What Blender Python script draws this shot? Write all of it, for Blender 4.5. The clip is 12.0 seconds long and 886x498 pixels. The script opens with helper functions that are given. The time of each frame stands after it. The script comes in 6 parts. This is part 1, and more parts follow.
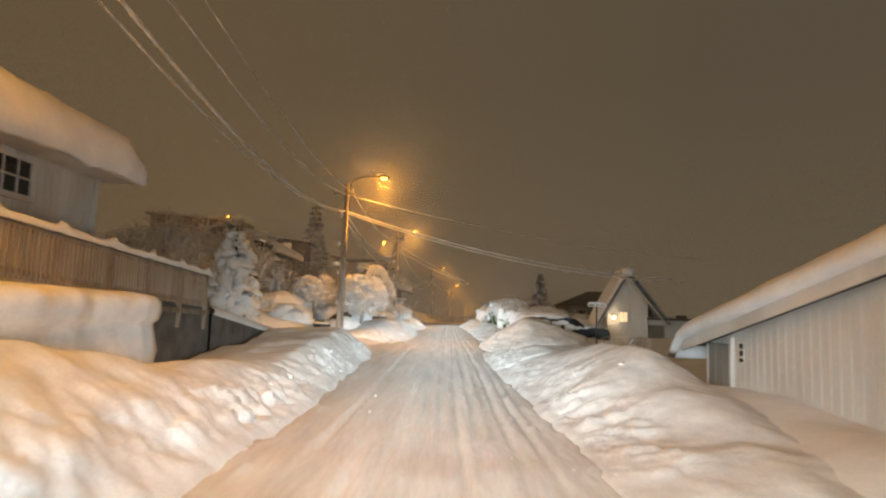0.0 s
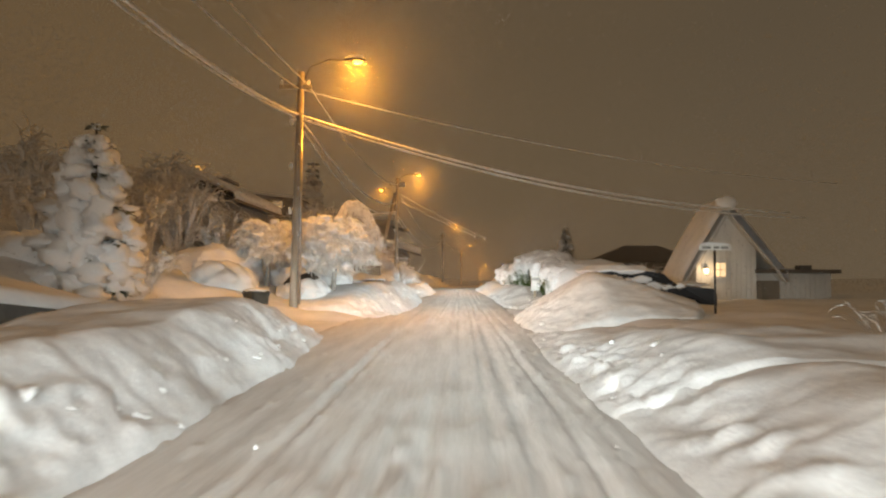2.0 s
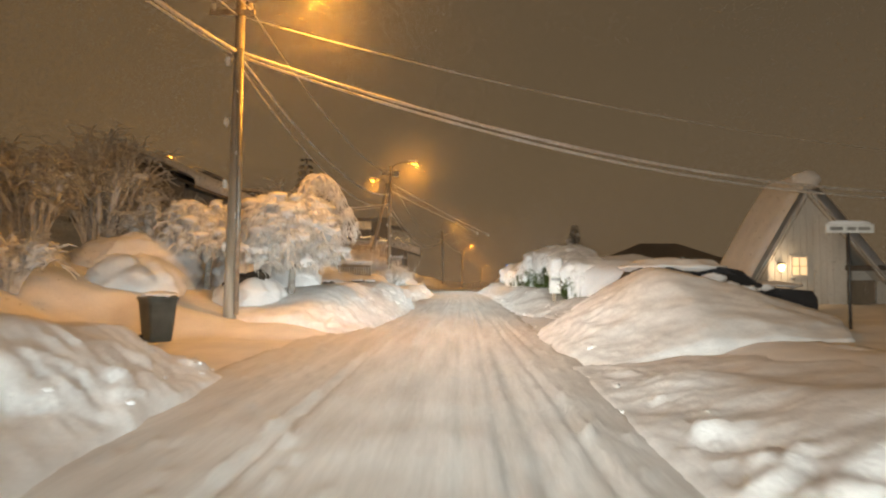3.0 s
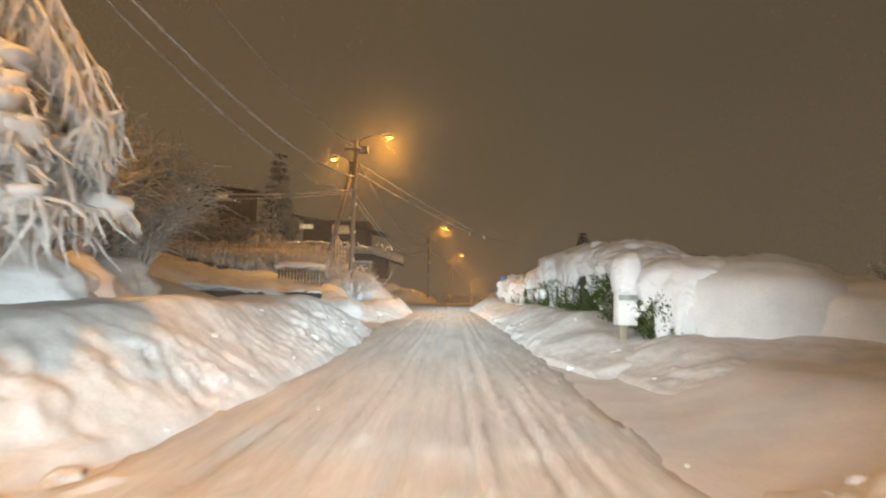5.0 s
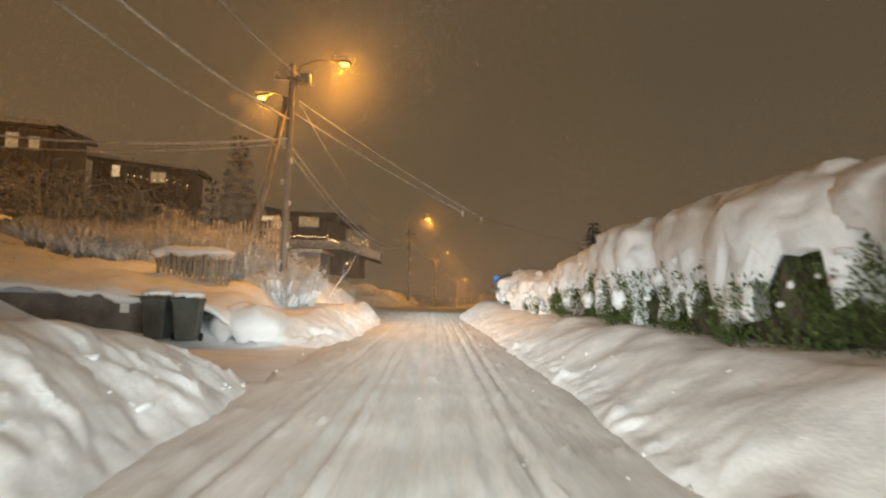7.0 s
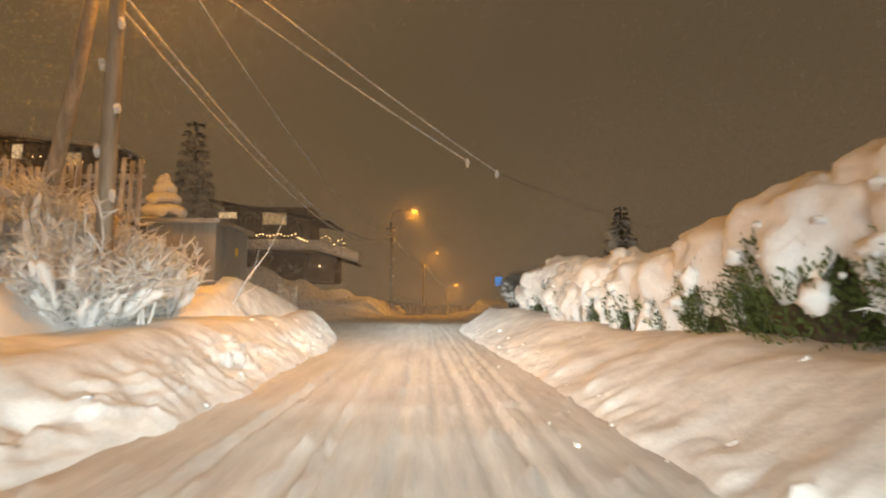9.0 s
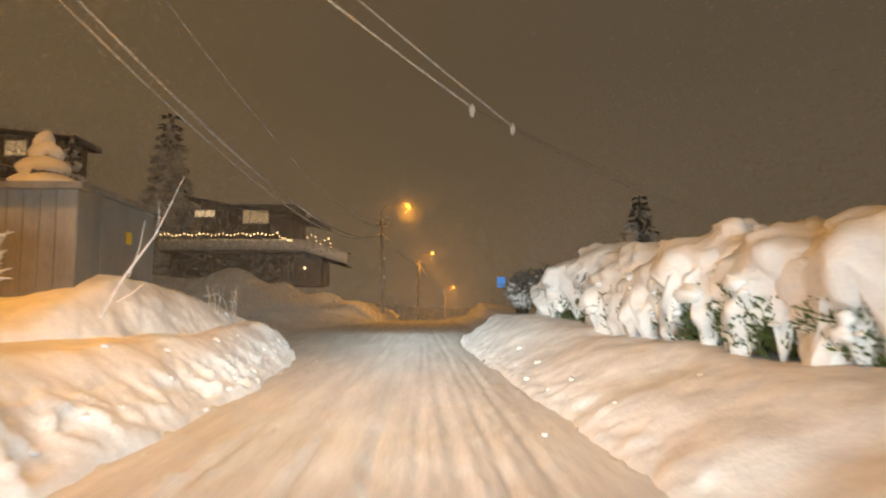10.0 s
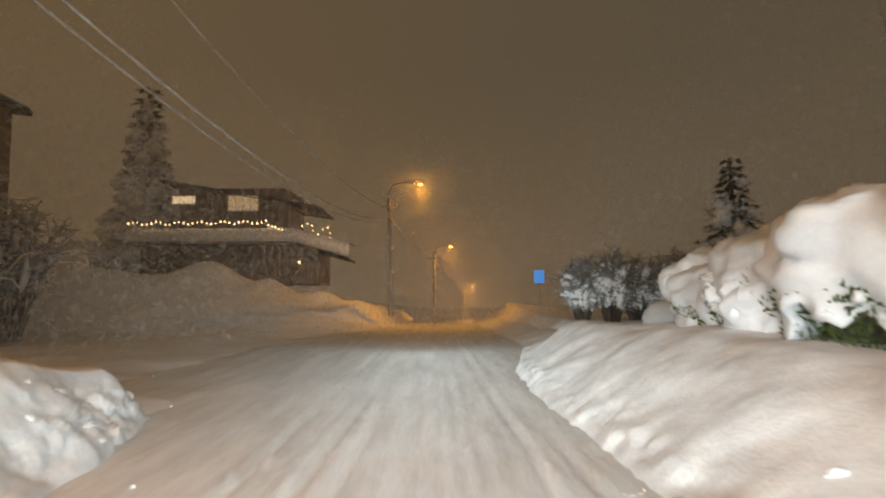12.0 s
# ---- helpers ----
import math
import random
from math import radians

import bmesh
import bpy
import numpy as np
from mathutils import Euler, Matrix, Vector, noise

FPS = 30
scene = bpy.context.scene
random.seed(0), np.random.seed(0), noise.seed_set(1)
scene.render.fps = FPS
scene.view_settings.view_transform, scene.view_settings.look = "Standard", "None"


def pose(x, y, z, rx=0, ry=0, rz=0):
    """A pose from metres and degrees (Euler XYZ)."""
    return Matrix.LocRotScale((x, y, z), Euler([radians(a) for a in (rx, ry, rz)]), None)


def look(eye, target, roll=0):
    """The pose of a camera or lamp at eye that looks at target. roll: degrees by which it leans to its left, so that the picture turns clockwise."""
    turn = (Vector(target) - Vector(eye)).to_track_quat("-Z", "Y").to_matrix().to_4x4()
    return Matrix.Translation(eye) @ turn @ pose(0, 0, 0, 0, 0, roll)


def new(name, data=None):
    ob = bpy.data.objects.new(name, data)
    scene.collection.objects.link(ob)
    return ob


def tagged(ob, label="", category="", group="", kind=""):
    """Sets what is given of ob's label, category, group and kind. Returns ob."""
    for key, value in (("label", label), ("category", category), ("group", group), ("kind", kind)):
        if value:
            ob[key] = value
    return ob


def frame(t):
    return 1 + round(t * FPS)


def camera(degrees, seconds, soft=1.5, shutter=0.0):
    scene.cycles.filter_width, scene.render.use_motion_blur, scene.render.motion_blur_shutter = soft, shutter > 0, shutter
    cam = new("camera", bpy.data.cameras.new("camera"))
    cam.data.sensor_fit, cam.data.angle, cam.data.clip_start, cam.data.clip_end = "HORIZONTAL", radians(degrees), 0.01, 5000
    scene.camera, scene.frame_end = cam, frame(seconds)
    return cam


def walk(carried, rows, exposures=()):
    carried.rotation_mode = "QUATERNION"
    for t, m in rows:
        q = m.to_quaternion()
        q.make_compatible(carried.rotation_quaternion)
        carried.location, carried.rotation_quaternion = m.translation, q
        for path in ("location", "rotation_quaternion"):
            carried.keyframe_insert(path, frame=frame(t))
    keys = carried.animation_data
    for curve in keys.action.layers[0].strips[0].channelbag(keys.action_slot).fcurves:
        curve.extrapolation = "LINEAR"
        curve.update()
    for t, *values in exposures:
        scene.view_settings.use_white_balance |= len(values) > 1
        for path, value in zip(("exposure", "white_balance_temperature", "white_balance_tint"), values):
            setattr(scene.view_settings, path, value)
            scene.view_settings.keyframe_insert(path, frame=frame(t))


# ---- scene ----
cam = camera(70.0, 12.0, soft=2.2, shutter=0.3)
PATH = [
    (0, (0.13, 0.036, 1.548), (0.11, 2.025, 1.752), 1.8),
    (0.5, (0.113, 2.995, 1.5), (0.082, 4.987, 1.671), 1.6),
    (1, (0.09, 5.955, 1.444), (0.05, 7.95, 1.581), 1.2),
    (1.5, (0.067, 8.973, 1.325), (0.018, 10.969, 1.437), 0.7),
    (2, (0.068, 11.908, 1.303), (0.013, 13.905, 1.395), 0.3),
    (2.5, (0.081, 14.818, 1.254), (0.022, 16.815, 1.346), 0.0),
    (3, (0.066, 17.806, 1.23), (0.008, 19.803, 1.328), 0.2),
    (3.2, (0.073, 19.013, 1.236), (0.016, 21.01, 1.335), 0.3),
    (5, (0.206, 29.557, 1.26), (0.179, 31.552, 1.4), 1.5),
    (5.1, (0.205, 30.119, 1.26), (0.188, 32.114, 1.406), 2.0),
    (5.5, (0.156, 32.316, 1.245), (0.152, 34.31, 1.393), 1.9),
    (6, (0.154, 35.227, 1.206), (0.164, 37.222, 1.358), 1.8),
    (6.5, (0.217, 38.253, 1.301), (0.23, 40.247, 1.448), 1.6),
    (7, (0.19, 41.206, 1.332), (0.213, 43.2, 1.477), 1.5),
    (7.2, (0.156, 42.382, 1.35), (0.184, 44.377, 1.494), 1.4),
    (9, (0.178, 52.914, 1.188), (0.239, 54.905, 1.358), 0.4),
    (9.5, (0.301, 55.626, 1.252), (0.371, 57.617, 1.426), -0.0),
    (10, (0.359, 58.31, 1.283), (0.432, 60.3, 1.461), -0.2),
    (10.5, (0.347, 60.858, 1.315), (0.42, 62.849, 1.495), -0.4),
    (11, (0.33, 63.385, 1.363), (0.397, 65.376, 1.543), -0.7),
    (11.5, (0.17, 65.85, 1.266), (0.229, 67.841, 1.449), -0.6),
    (12, (0.214, 68.217, 1.328), (0.242, 70.209, 1.507), -0.5),
]
# The clip's camera warms its picture beneath each street lamp.
TINTS = [(0.0, 0.0, 7300, 14), (1.5, 0.0, 7600, 15), (3.0, 0.0, 8300, 17), (3.6, 0.0, 8100, 16), (5.0, 0.0, 7400, 14), (6.0, 0.0, 7700, 15), (7.0, 0.0, 8000, 16), (8.6, 0.0, 8600, 18), (9.5, 0.0, 8400, 17), (10.5, 0.0, 7500, 14), (12.0, 0.0, 7500, 15)]
walk(cam, [(t, look(eye, target, roll)) for t, eye, target, roll in PATH], TINTS)

# ---- light ----
# Low cloud lit from below by the town: browner over the lamps, greyer to the right.
world = bpy.data.worlds.new("night_sky")
scene.world = world
world.use_nodes = True
wn = world.node_tree
wn.nodes.clear()
w_out = wn.nodes.new("ShaderNodeOutputWorld")
w_bg = wn.nodes.new("ShaderNodeBackground")
w_ramp = wn.nodes.new("ShaderNodeValToRGB")
w_map = wn.nodes.new("ShaderNodeMapRange")
w_sep = wn.nodes.new("ShaderNodeSeparateXYZ")
w_tc = wn.nodes.new("ShaderNodeTexCoord")
w_noise = wn.nodes.new("ShaderNodeTexNoise")
w_noise.inputs["Scale"].default_value = 1.6
w_noise.inputs["Detail"].default_value = 3
w_add = wn.nodes.new("ShaderNodeMath")
w_add.operation = "MULTIPLY_ADD"
w_add.inputs[1].default_value = 0.35
w_map.inputs["From Min"].default_value = -0.30
w_map.inputs["From Max"].default_value = 0.60
w_ramp.color_ramp.elements[0].color = (0.120, 0.087, 0.050, 1)
w_ramp.color_ramp.elements[1].color = (0.092, 0.076, 0.053, 1)
w_bg.inputs["Strength"].default_value = 1.0
wn.links.new(w_tc.outputs["Generated"], w_sep.inputs[0])
wn.links.new(w_tc.outputs["Generated"], w_noise.inputs["Vector"])
wn.links.new(w_noise.outputs["Fac"], w_add.inputs[0])
wn.links.new(w_sep.outputs["X"], w_add.inputs[2])
wn.links.new(w_add.outputs[0], w_map.inputs["Value"])
wn.links.new(w_map.outputs[0], w_ramp.inputs["Fac"])
# The haze is thicker, and so brighter, low over the street.
w_low = wn.nodes.new("ShaderNodeMapRange")
w_low.inputs["From Min"].default_value, w_low.inputs["From Max"].default_value = 0.0, 0.35
w_low.inputs["To Min"].default_value, w_low.inputs["To Max"].default_value = 1.22, 0.97
w_mul = wn.nodes.new("ShaderNodeVectorMath")
w_mul.operation = "SCALE"
wn.links.new(w_sep.outputs["Z"], w_low.inputs["Value"])
wn.links.new(w_ramp.outputs[0], w_mul.inputs[0])
wn.links.new(w_low.outputs[0], w_mul.inputs["Scale"])
wn.links.new(w_mul.outputs[0], w_bg.inputs["Color"])
wn.links.new(w_bg.outputs[0], w_out.inputs["Surface"])

SODIUM = (1.0, 0.43, 0.05)
HEADLIGHT = (0.68, 0.89, 1.0)
HEAD_POWER = 550.0
LAMP_POWER = 1420.0

# Fixed spots added along the drive stand in for the moving car's headlights on road and banks.
for k in range(54):
    lamp = bpy.data.lights.new("headlight", "SPOT")
    lamp.energy, lamp.color = HEAD_POWER, HEADLIGHT
    lamp.spot_size, lamp.spot_blend, lamp.shadow_soft_size = radians(50), 1.0, 0.25
    ob = new("headlight", lamp)
    y = -13.0 + 1.8 * k
    ob.matrix_world = look((0.1, y, 1.4), (0.0, y + 9, -0.2)) @ Matrix.Diagonal((2.7, 1, 1, 1))


# ---- materials ----
def material(name, color, rough=0.8, metal=0.0, spec=0.3):
    m = bpy.data.materials.new(name)
    m.use_nodes = True
    b = m.node_tree.nodes["Principled BSDF"]
    b.inputs["Base Color"].default_value = (*color, 1)
    b.inputs["Roughness"].default_value = rough
    b.inputs["Metallic"].default_value = metal
    b.inputs["Specular IOR Level"].default_value = spec
    return m


def grained(name, dark, light, scale=6.0, stretch=(1, 1, 1), rough=0.85, bump=0.3, dist=0.02, fine=40.0, metal=0.0, spec=0.25, island=0.0):
    """Two scales of colour variation and relief in object space."""
    m = material(name, light, rough, metal, spec)
    nt = m.node_tree
    b = nt.nodes["Principled BSDF"]
    tc = nt.nodes.new("ShaderNodeTexCoord")
    mp = nt.nodes.new("ShaderNodeMapping")
    mp.inputs["Scale"].default_value = stretch
    big = nt.nodes.new("ShaderNodeTexNoise")
    big.inputs["Scale"].default_value, big.inputs["Detail"].default_value = scale, 6
    small = nt.nodes.new("ShaderNodeTexNoise")
    small.inputs["Scale"].default_value, small.inputs["Detail"].default_value = fine, 4
    mix = nt.nodes.new("ShaderNodeMath")
    mix.operation = "MULTIPLY_ADD"
    mix.inputs[1].default_value = 0.4
    ramp = nt.nodes.new("ShaderNodeValToRGB")
    ramp.color_ramp.elements[0].color, ramp.color_ramp.elements[1].color = (*dark, 1), (*light, 1)
    ramp.color_ramp.elements[0].position, ramp.color_ramp.elements[1].position = 0.45, 0.9
    bp = nt.nodes.new("ShaderNodeBump")
    bp.inputs["Strength"].default_value, bp.inputs["Distance"].default_value = bump, dist
    nt.links.new(tc.outputs["Object"], mp.inputs["Vector"])
    nt.links.new(mp.outputs[0], big.inputs["Vector"])
    nt.links.new(mp.outputs[0], small.inputs["Vector"])
    nt.links.new(small.outputs["Fac"], mix.inputs[0])
    nt.links.new(big.outputs["Fac"], mix.inputs[2])
    fac = mix.outputs[0]
    if island:
        geo = nt.nodes.new("ShaderNodeNewGeometry")
        vary = nt.nodes.new("ShaderNodeMath")
        vary.operation = "MULTIPLY_ADD"
        vary.inputs[1].default_value = island
        nt.links.new(geo.outputs["Random Per Island"], vary.inputs[0])
        nt.links.new(fac, vary.inputs[2])
        fac = vary.outputs[0]
    nt.links.new(fac, ramp.inputs["Fac"])
    nt.links.new(ramp.outputs[0], b.inputs["Base Color"])
    nt.links.new(mix.outputs[0], bp.inputs["Height"])
    nt.links.new(bp.outputs[0], b.inputs["Normal"])
    return m


def glowing(name, color, strength):
    m = material(name, color, 0.5)
    b = m.node_tree.nodes["Principled BSDF"]
    b.inputs["Emission Color"].default_value = (*color, 1)
    b.inputs["Emission Strength"].default_value = strength
    return m


SNOW = grained("fresh_snow", (0.74, 0.75, 0.78), (0.90, 0.90, 0.91), scale=1.4, fine=22, rough=0.75, bump=0.45, dist=0.03, spec=0.2)
PLOUGHED = grained("ploughed_snow", (0.66, 0.66, 0.67), (0.88, 0.88, 0.89), scale=3.0, fine=28, rough=0.8, bump=0.45, dist=0.03, spec=0.2)
PACKED = grained("packed_road_snow", (0.58, 0.575, 0.57), (0.80, 0.80, 0.80), scale=3.2, stretch=(1, 0.09, 1), fine=26, rough=0.65, bump=0.4, dist=0.015, spec=0.3)


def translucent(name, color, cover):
    """Loose flakes that let most of the light through, so that many together veil like haze."""
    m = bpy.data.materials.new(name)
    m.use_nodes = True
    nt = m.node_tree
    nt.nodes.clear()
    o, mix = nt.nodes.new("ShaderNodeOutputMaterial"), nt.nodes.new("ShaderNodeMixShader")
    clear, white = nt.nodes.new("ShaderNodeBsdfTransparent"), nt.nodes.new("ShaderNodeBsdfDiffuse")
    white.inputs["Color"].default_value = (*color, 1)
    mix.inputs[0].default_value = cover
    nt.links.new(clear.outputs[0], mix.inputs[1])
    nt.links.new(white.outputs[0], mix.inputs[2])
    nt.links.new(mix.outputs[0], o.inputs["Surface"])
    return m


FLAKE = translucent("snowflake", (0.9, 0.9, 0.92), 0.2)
FROST = grained("frost_on_twigs", (0.55, 0.54, 0.53), (0.85, 0.84, 0.83), scale=8, fine=60, rough=0.85, bump=0.4, dist=0.01)
FROST_BARK = grained("frosted_bark", (0.16, 0.14, 0.12), (0.52, 0.50, 0.48), scale=9, fine=50, rough=0.9, bump=0.5, dist=0.01)
BARK = grained("bark", (0.03, 0.022, 0.016), (0.14, 0.11, 0.085), scale=5, stretch=(1, 1, 0.2), rough=0.9, bump=0.7)
POLE_WOOD = grained("weathered_pole", (0.20, 0.165, 0.125), (0.52, 0.47, 0.41), scale=7, stretch=(1, 1, 0.06), rough=0.85, bump=0.5, dist=0.01)
DARK_WOOD = grained("dark_stained_wood", (0.15, 0.12, 0.09), (0.27, 0.22, 0.17), scale=4, stretch=(1, 1, 0.2), rough=0.7, bump=0.3)
FENCE_WOOD = grained("fence_wood", (0.20, 0.155, 0.115), (0.40, 0.33, 0.26), scale=5, stretch=(1, 1, 0.15), rough=0.8, bump=0.4)
SNOWY_WOOD = grained("snow_dusted_wood", (0.28, 0.24, 0.20), (0.66, 0.63, 0.60), scale=5, stretch=(1, 1, 0.4), rough=0.85, bump=0.4)
PALE_BOARD = grained("white_painted_board", (0.50, 0.48, 0.45), (0.70, 0.68, 0.65), scale=1.2, stretch=(1, 1, 0.3), rough=0.6, bump=0.2, dist=0.01)
WORN_BOARD = grained("worn_pale_board", (0.26, 0.25, 0.24), (0.42, 0.40, 0.38), scale=1.4, stretch=(1, 1, 0.25), rough=0.7, bump=0.2, dist=0.01)
GREY_BOARD = grained("grey_painted_board", (0.17, 0.16, 0.15), (0.30, 0.285, 0.265), scale=1.5, stretch=(1, 1, 0.2), rough=0.65, bump=0.25)
CONCRETE = grained("dark_concrete", (0.10, 0.09, 0.08), (0.20, 0.185, 0.17), scale=2.2, rough=0.9, bump=0.4)
ROOFING = grained("dark_roofing", (0.07, 0.06, 0.05), (0.15, 0.13, 0.11), scale=3, rough=0.8, bump=0.3)
METAL = grained("galvanised_metal", (0.25, 0.25, 0.25), (0.48, 0.48, 0.47), scale=4, rough=0.45, bump=0.1, metal=0.8)
DARK_METAL = grained("dark_metal", (0.03, 0.03, 0.03), (0.10, 0.10, 0.10), scale=4, rough=0.5, bump=0.1, metal=0.6)
PLASTIC = grained("grey_plastic", (0.04, 0.045, 0.042), (0.09, 0.098, 0.09), scale=3, rough=0.5, bump=0.08, spec=0.4)
PLATE = grained("white_enamel_plate", (0.62, 0.62, 0.6), (0.82, 0.82, 0.8), scale=3, rough=0.4, bump=0.05)
# Emission put into the sign plate's colour keeps its blue bright.
BLUE = glowing("glowing_blue_plate", (0.05, 0.25, 0.75), 0.7)
BLACK = material("black_paint", (0.012, 0.012, 0.012), 0.6)
YELLOW = material("yellow_sticker", (0.75, 0.48, 0.05), 0.6)
LEAF = grained("thuja_green", (0.020, 0.032, 0.010), (0.085, 0.115, 0.035), scale=2.5, fine=12, rough=0.75, bump=0.1, island=0.35)
LEAF_DARK = grained("spruce_green", (0.055, 0.06, 0.04), (0.115, 0.12, 0.08), scale=2.5, fine=12, rough=0.8, bump=0.1, island=0.3)
CAR_PAINT = grained("dark_car_paint", (0.012, 0.014, 0.018), (0.03, 0.034, 0.042), scale=1.5, rough=0.3, bump=0.02, spec=0.5)
RUBBER = material("rubber", (0.015, 0.015, 0.015), 0.85)
GLASS = material("window_glass", (0.02, 0.022, 0.025), 0.08, 0.0, 0.6)
LIT_GLASS = glowing("lit_window", (1.0, 0.80, 0.52), 0.62)
DIM_GLASS = glowing("dim_lit_window", (1.0, 0.78, 0.48), 0.22)
LAMP_GLASS = glowing("sodium_lens", (1.0, 0.66, 0.22), 2.6)
WARM_BULB = glowing("warm_bulb", (1.0, 0.74, 0.38), 5.0)
PORCH_GLASS = glowing("porch_lamp_glass", (1.0, 0.82, 0.52), 3.0)


# ---- building tools ----
class Geo:
    """Vertices and faces of one mesh."""

    def __init__(self):
        self.v, self.f = [], []

    def grid(self, rows, close=False):
        """A sheet over rows of points; close joins each row's end to its start."""
        n0, n = len(self.v), len(rows[0])
        for r in rows:
            self.v.extend(r)
        last = n if close else n - 1
        for i in range(len(rows) - 1):
            for j in range(last):
                a, b = n0 + i * n + j, n0 + i * n + (j + 1) % n
                self.f.append((a, b, b + n, a + n))
        return self

    def box(self, c, s, turn=None, bevel=0.0):
        """A box with chamfered upright edges: centre, full size, and a Matrix about the centre."""
        hx, hy, hz = s[0] / 2, s[1] / 2, s[2] / 2
        b = min(bevel, hx * 0.9, hy * 0.9)
        ring = [(hx, hy - b), (hx - b, hy), (-hx + b, hy), (-hx, hy - b), (-hx, -hy + b), (-hx + b, -hy), (hx - b, -hy), (hx, -hy + b)] if b else [(hx, hy), (-hx, hy), (-hx, -hy), (hx, -hy)]
        n0, n = len(self.v), len(ring)
        for z in (-hz, hz):
            for x, y in ring:
                p = Vector((x, y, z))
                if turn is not None:
                    p = turn @ p
                self.v.append((p[0] + c[0], p[1] + c[1], p[2] + c[2]))
        for j in range(n):
            k = (j + 1) % n
            self.f.append((n0 + j, n0 + k, n0 + n + k, n0 + n + j))
        self.f.append(tuple(n0 + j for j in reversed(range(n))))
        self.f.append(tuple(n0 + n + j for j in range(n)))
        return self

    def tube(self, pts, radii, sides=6, ends=True):
        pts = [Vector(p) for p in pts]
        if not hasattr(radii, "__len__"):
            radii = [radii] * len(pts)
        rows = []
        for i, p in enumerate(pts):
            d = (pts[min(i + 1, len(pts) - 1)] - pts[max(i - 1, 0)])
            d = d.normalized() if d.length > 1e-6 else Vector((0, 0, 1))
            a = d.cross(Vector((0, 0, 1)) if abs(d.z) < 0.95 else Vector((1, 0, 0))).normalized()
            b = d.cross(a)
            rows.append([tuple(p + radii[i] * (math.cos(2 * math.pi * k / sides) * a + math.sin(2 * math.pi * k / sides) * b)) for k in range(sides)])
        n0 = len(self.v)
        self.grid(rows, close=True)
        n1 = len(self.v)
        if ends:
            self.f.append(tuple(reversed(range(n0, n0 + sides))))
            self.f.append(tuple(range(n1 - sides, n1)))
        return self

    def blob(self, c, r, rough=0.2, seed=0.0, nu=10, nv=7, freq=1.6, flat=0.0):
        """A lumpy ball; flat squares off its underside."""
        rows = []
        for i in range(nv + 1):
            th = math.pi * i / nv
            row = []
            for j in range(nu):
                ph = 2 * math.pi * j / nu
                d = Vector((math.sin(th) * math.cos(ph), math.sin(th) * math.sin(ph), math.cos(th)))
                k = 1 + rough * noise.noise(d * freq + Vector((seed, seed * 1.7, -seed)))
                z = d.z * k
                if flat and z < -flat:
                    z = -flat
                row.append((c[0] + d.x * k * r[0], c[1] + d.y * k * r[1], c[2] + z * r[2]))
            rows.append(row)
        return self.grid(rows, close=True)

    def leaf(self, p, d, n, length, width):
        """A pointed leaf of two faces folded along its middle."""
        p, d, n = Vector(p), Vector(d).normalized(), Vector(n)
        s = d.cross(n)
        s = s.normalized() if s.length > 1e-4 else Vector((1, 0, 0))
        up = s.cross(d) * width * 0.25
        n0 = len(self.v)
        self.v.extend(tuple(q) for q in (p, p + d * length * 0.5 + s * width / 2 + up, p + d * length, p + d * length * 0.5 - s * width / 2 + up))
        self.f.extend([(n0, n0 + 1, n0 + 2), (n0, n0 + 2, n0 + 3)])

    def mesh(self, name, smooth=False):
        me = bpy.data.meshes.new(name)
        me.from_pydata(self.v, [], self.f)
        if smooth:
            me.polygons.foreach_set("use_smooth", [True] * len(me.polygons))
        me.update()
        return me


def part(name, geo, mat, parent=None, label="", smooth=False):
    """One mesh object, under a thing or on its own. Coordinates of a part are the world's: roots stand at the origin of their own pose."""
    me = geo.mesh(name, smooth) if isinstance(geo, Geo) else geo
    if not me.materials:
        me.materials.append(mat)
    ob = new(name, me)
    if parent is not None:
        ob.parent = parent
        base = parent
        shift = Matrix.Identity(4)
        while base is not None:
            shift = base.matrix_basis @ shift
            base = base.parent
        ob.matrix_parent_inverse = Matrix.Identity(4)
        ob.matrix_basis = shift.inverted()
    if label:
        tagged(ob, label)
    return ob


def thing(name, label, category, at=(0, 0, 0), group="", kind=""):
    root = new(name)
    root.empty_display_size = 0.2
    root.matrix_basis = Matrix.Translation(at)
    return tagged(root, label, category, group, kind)


def smooth01(a, b, x):
    t = np.clip((np.asarray(x, float) - a) / (b - a), 0, 1)
    return t * t * (3 - 2 * t)


def fbm(x, y, z=0.0, octaves=4):
    s, a, p = 0.0, 1.0, Vector((x, y, z))
    for _ in range(octaves):
        s += a * noise.noise(p)
        p, a = p * 2.07 + Vector((3.1, 1.7, 0.4)), a * 0.5
    return s


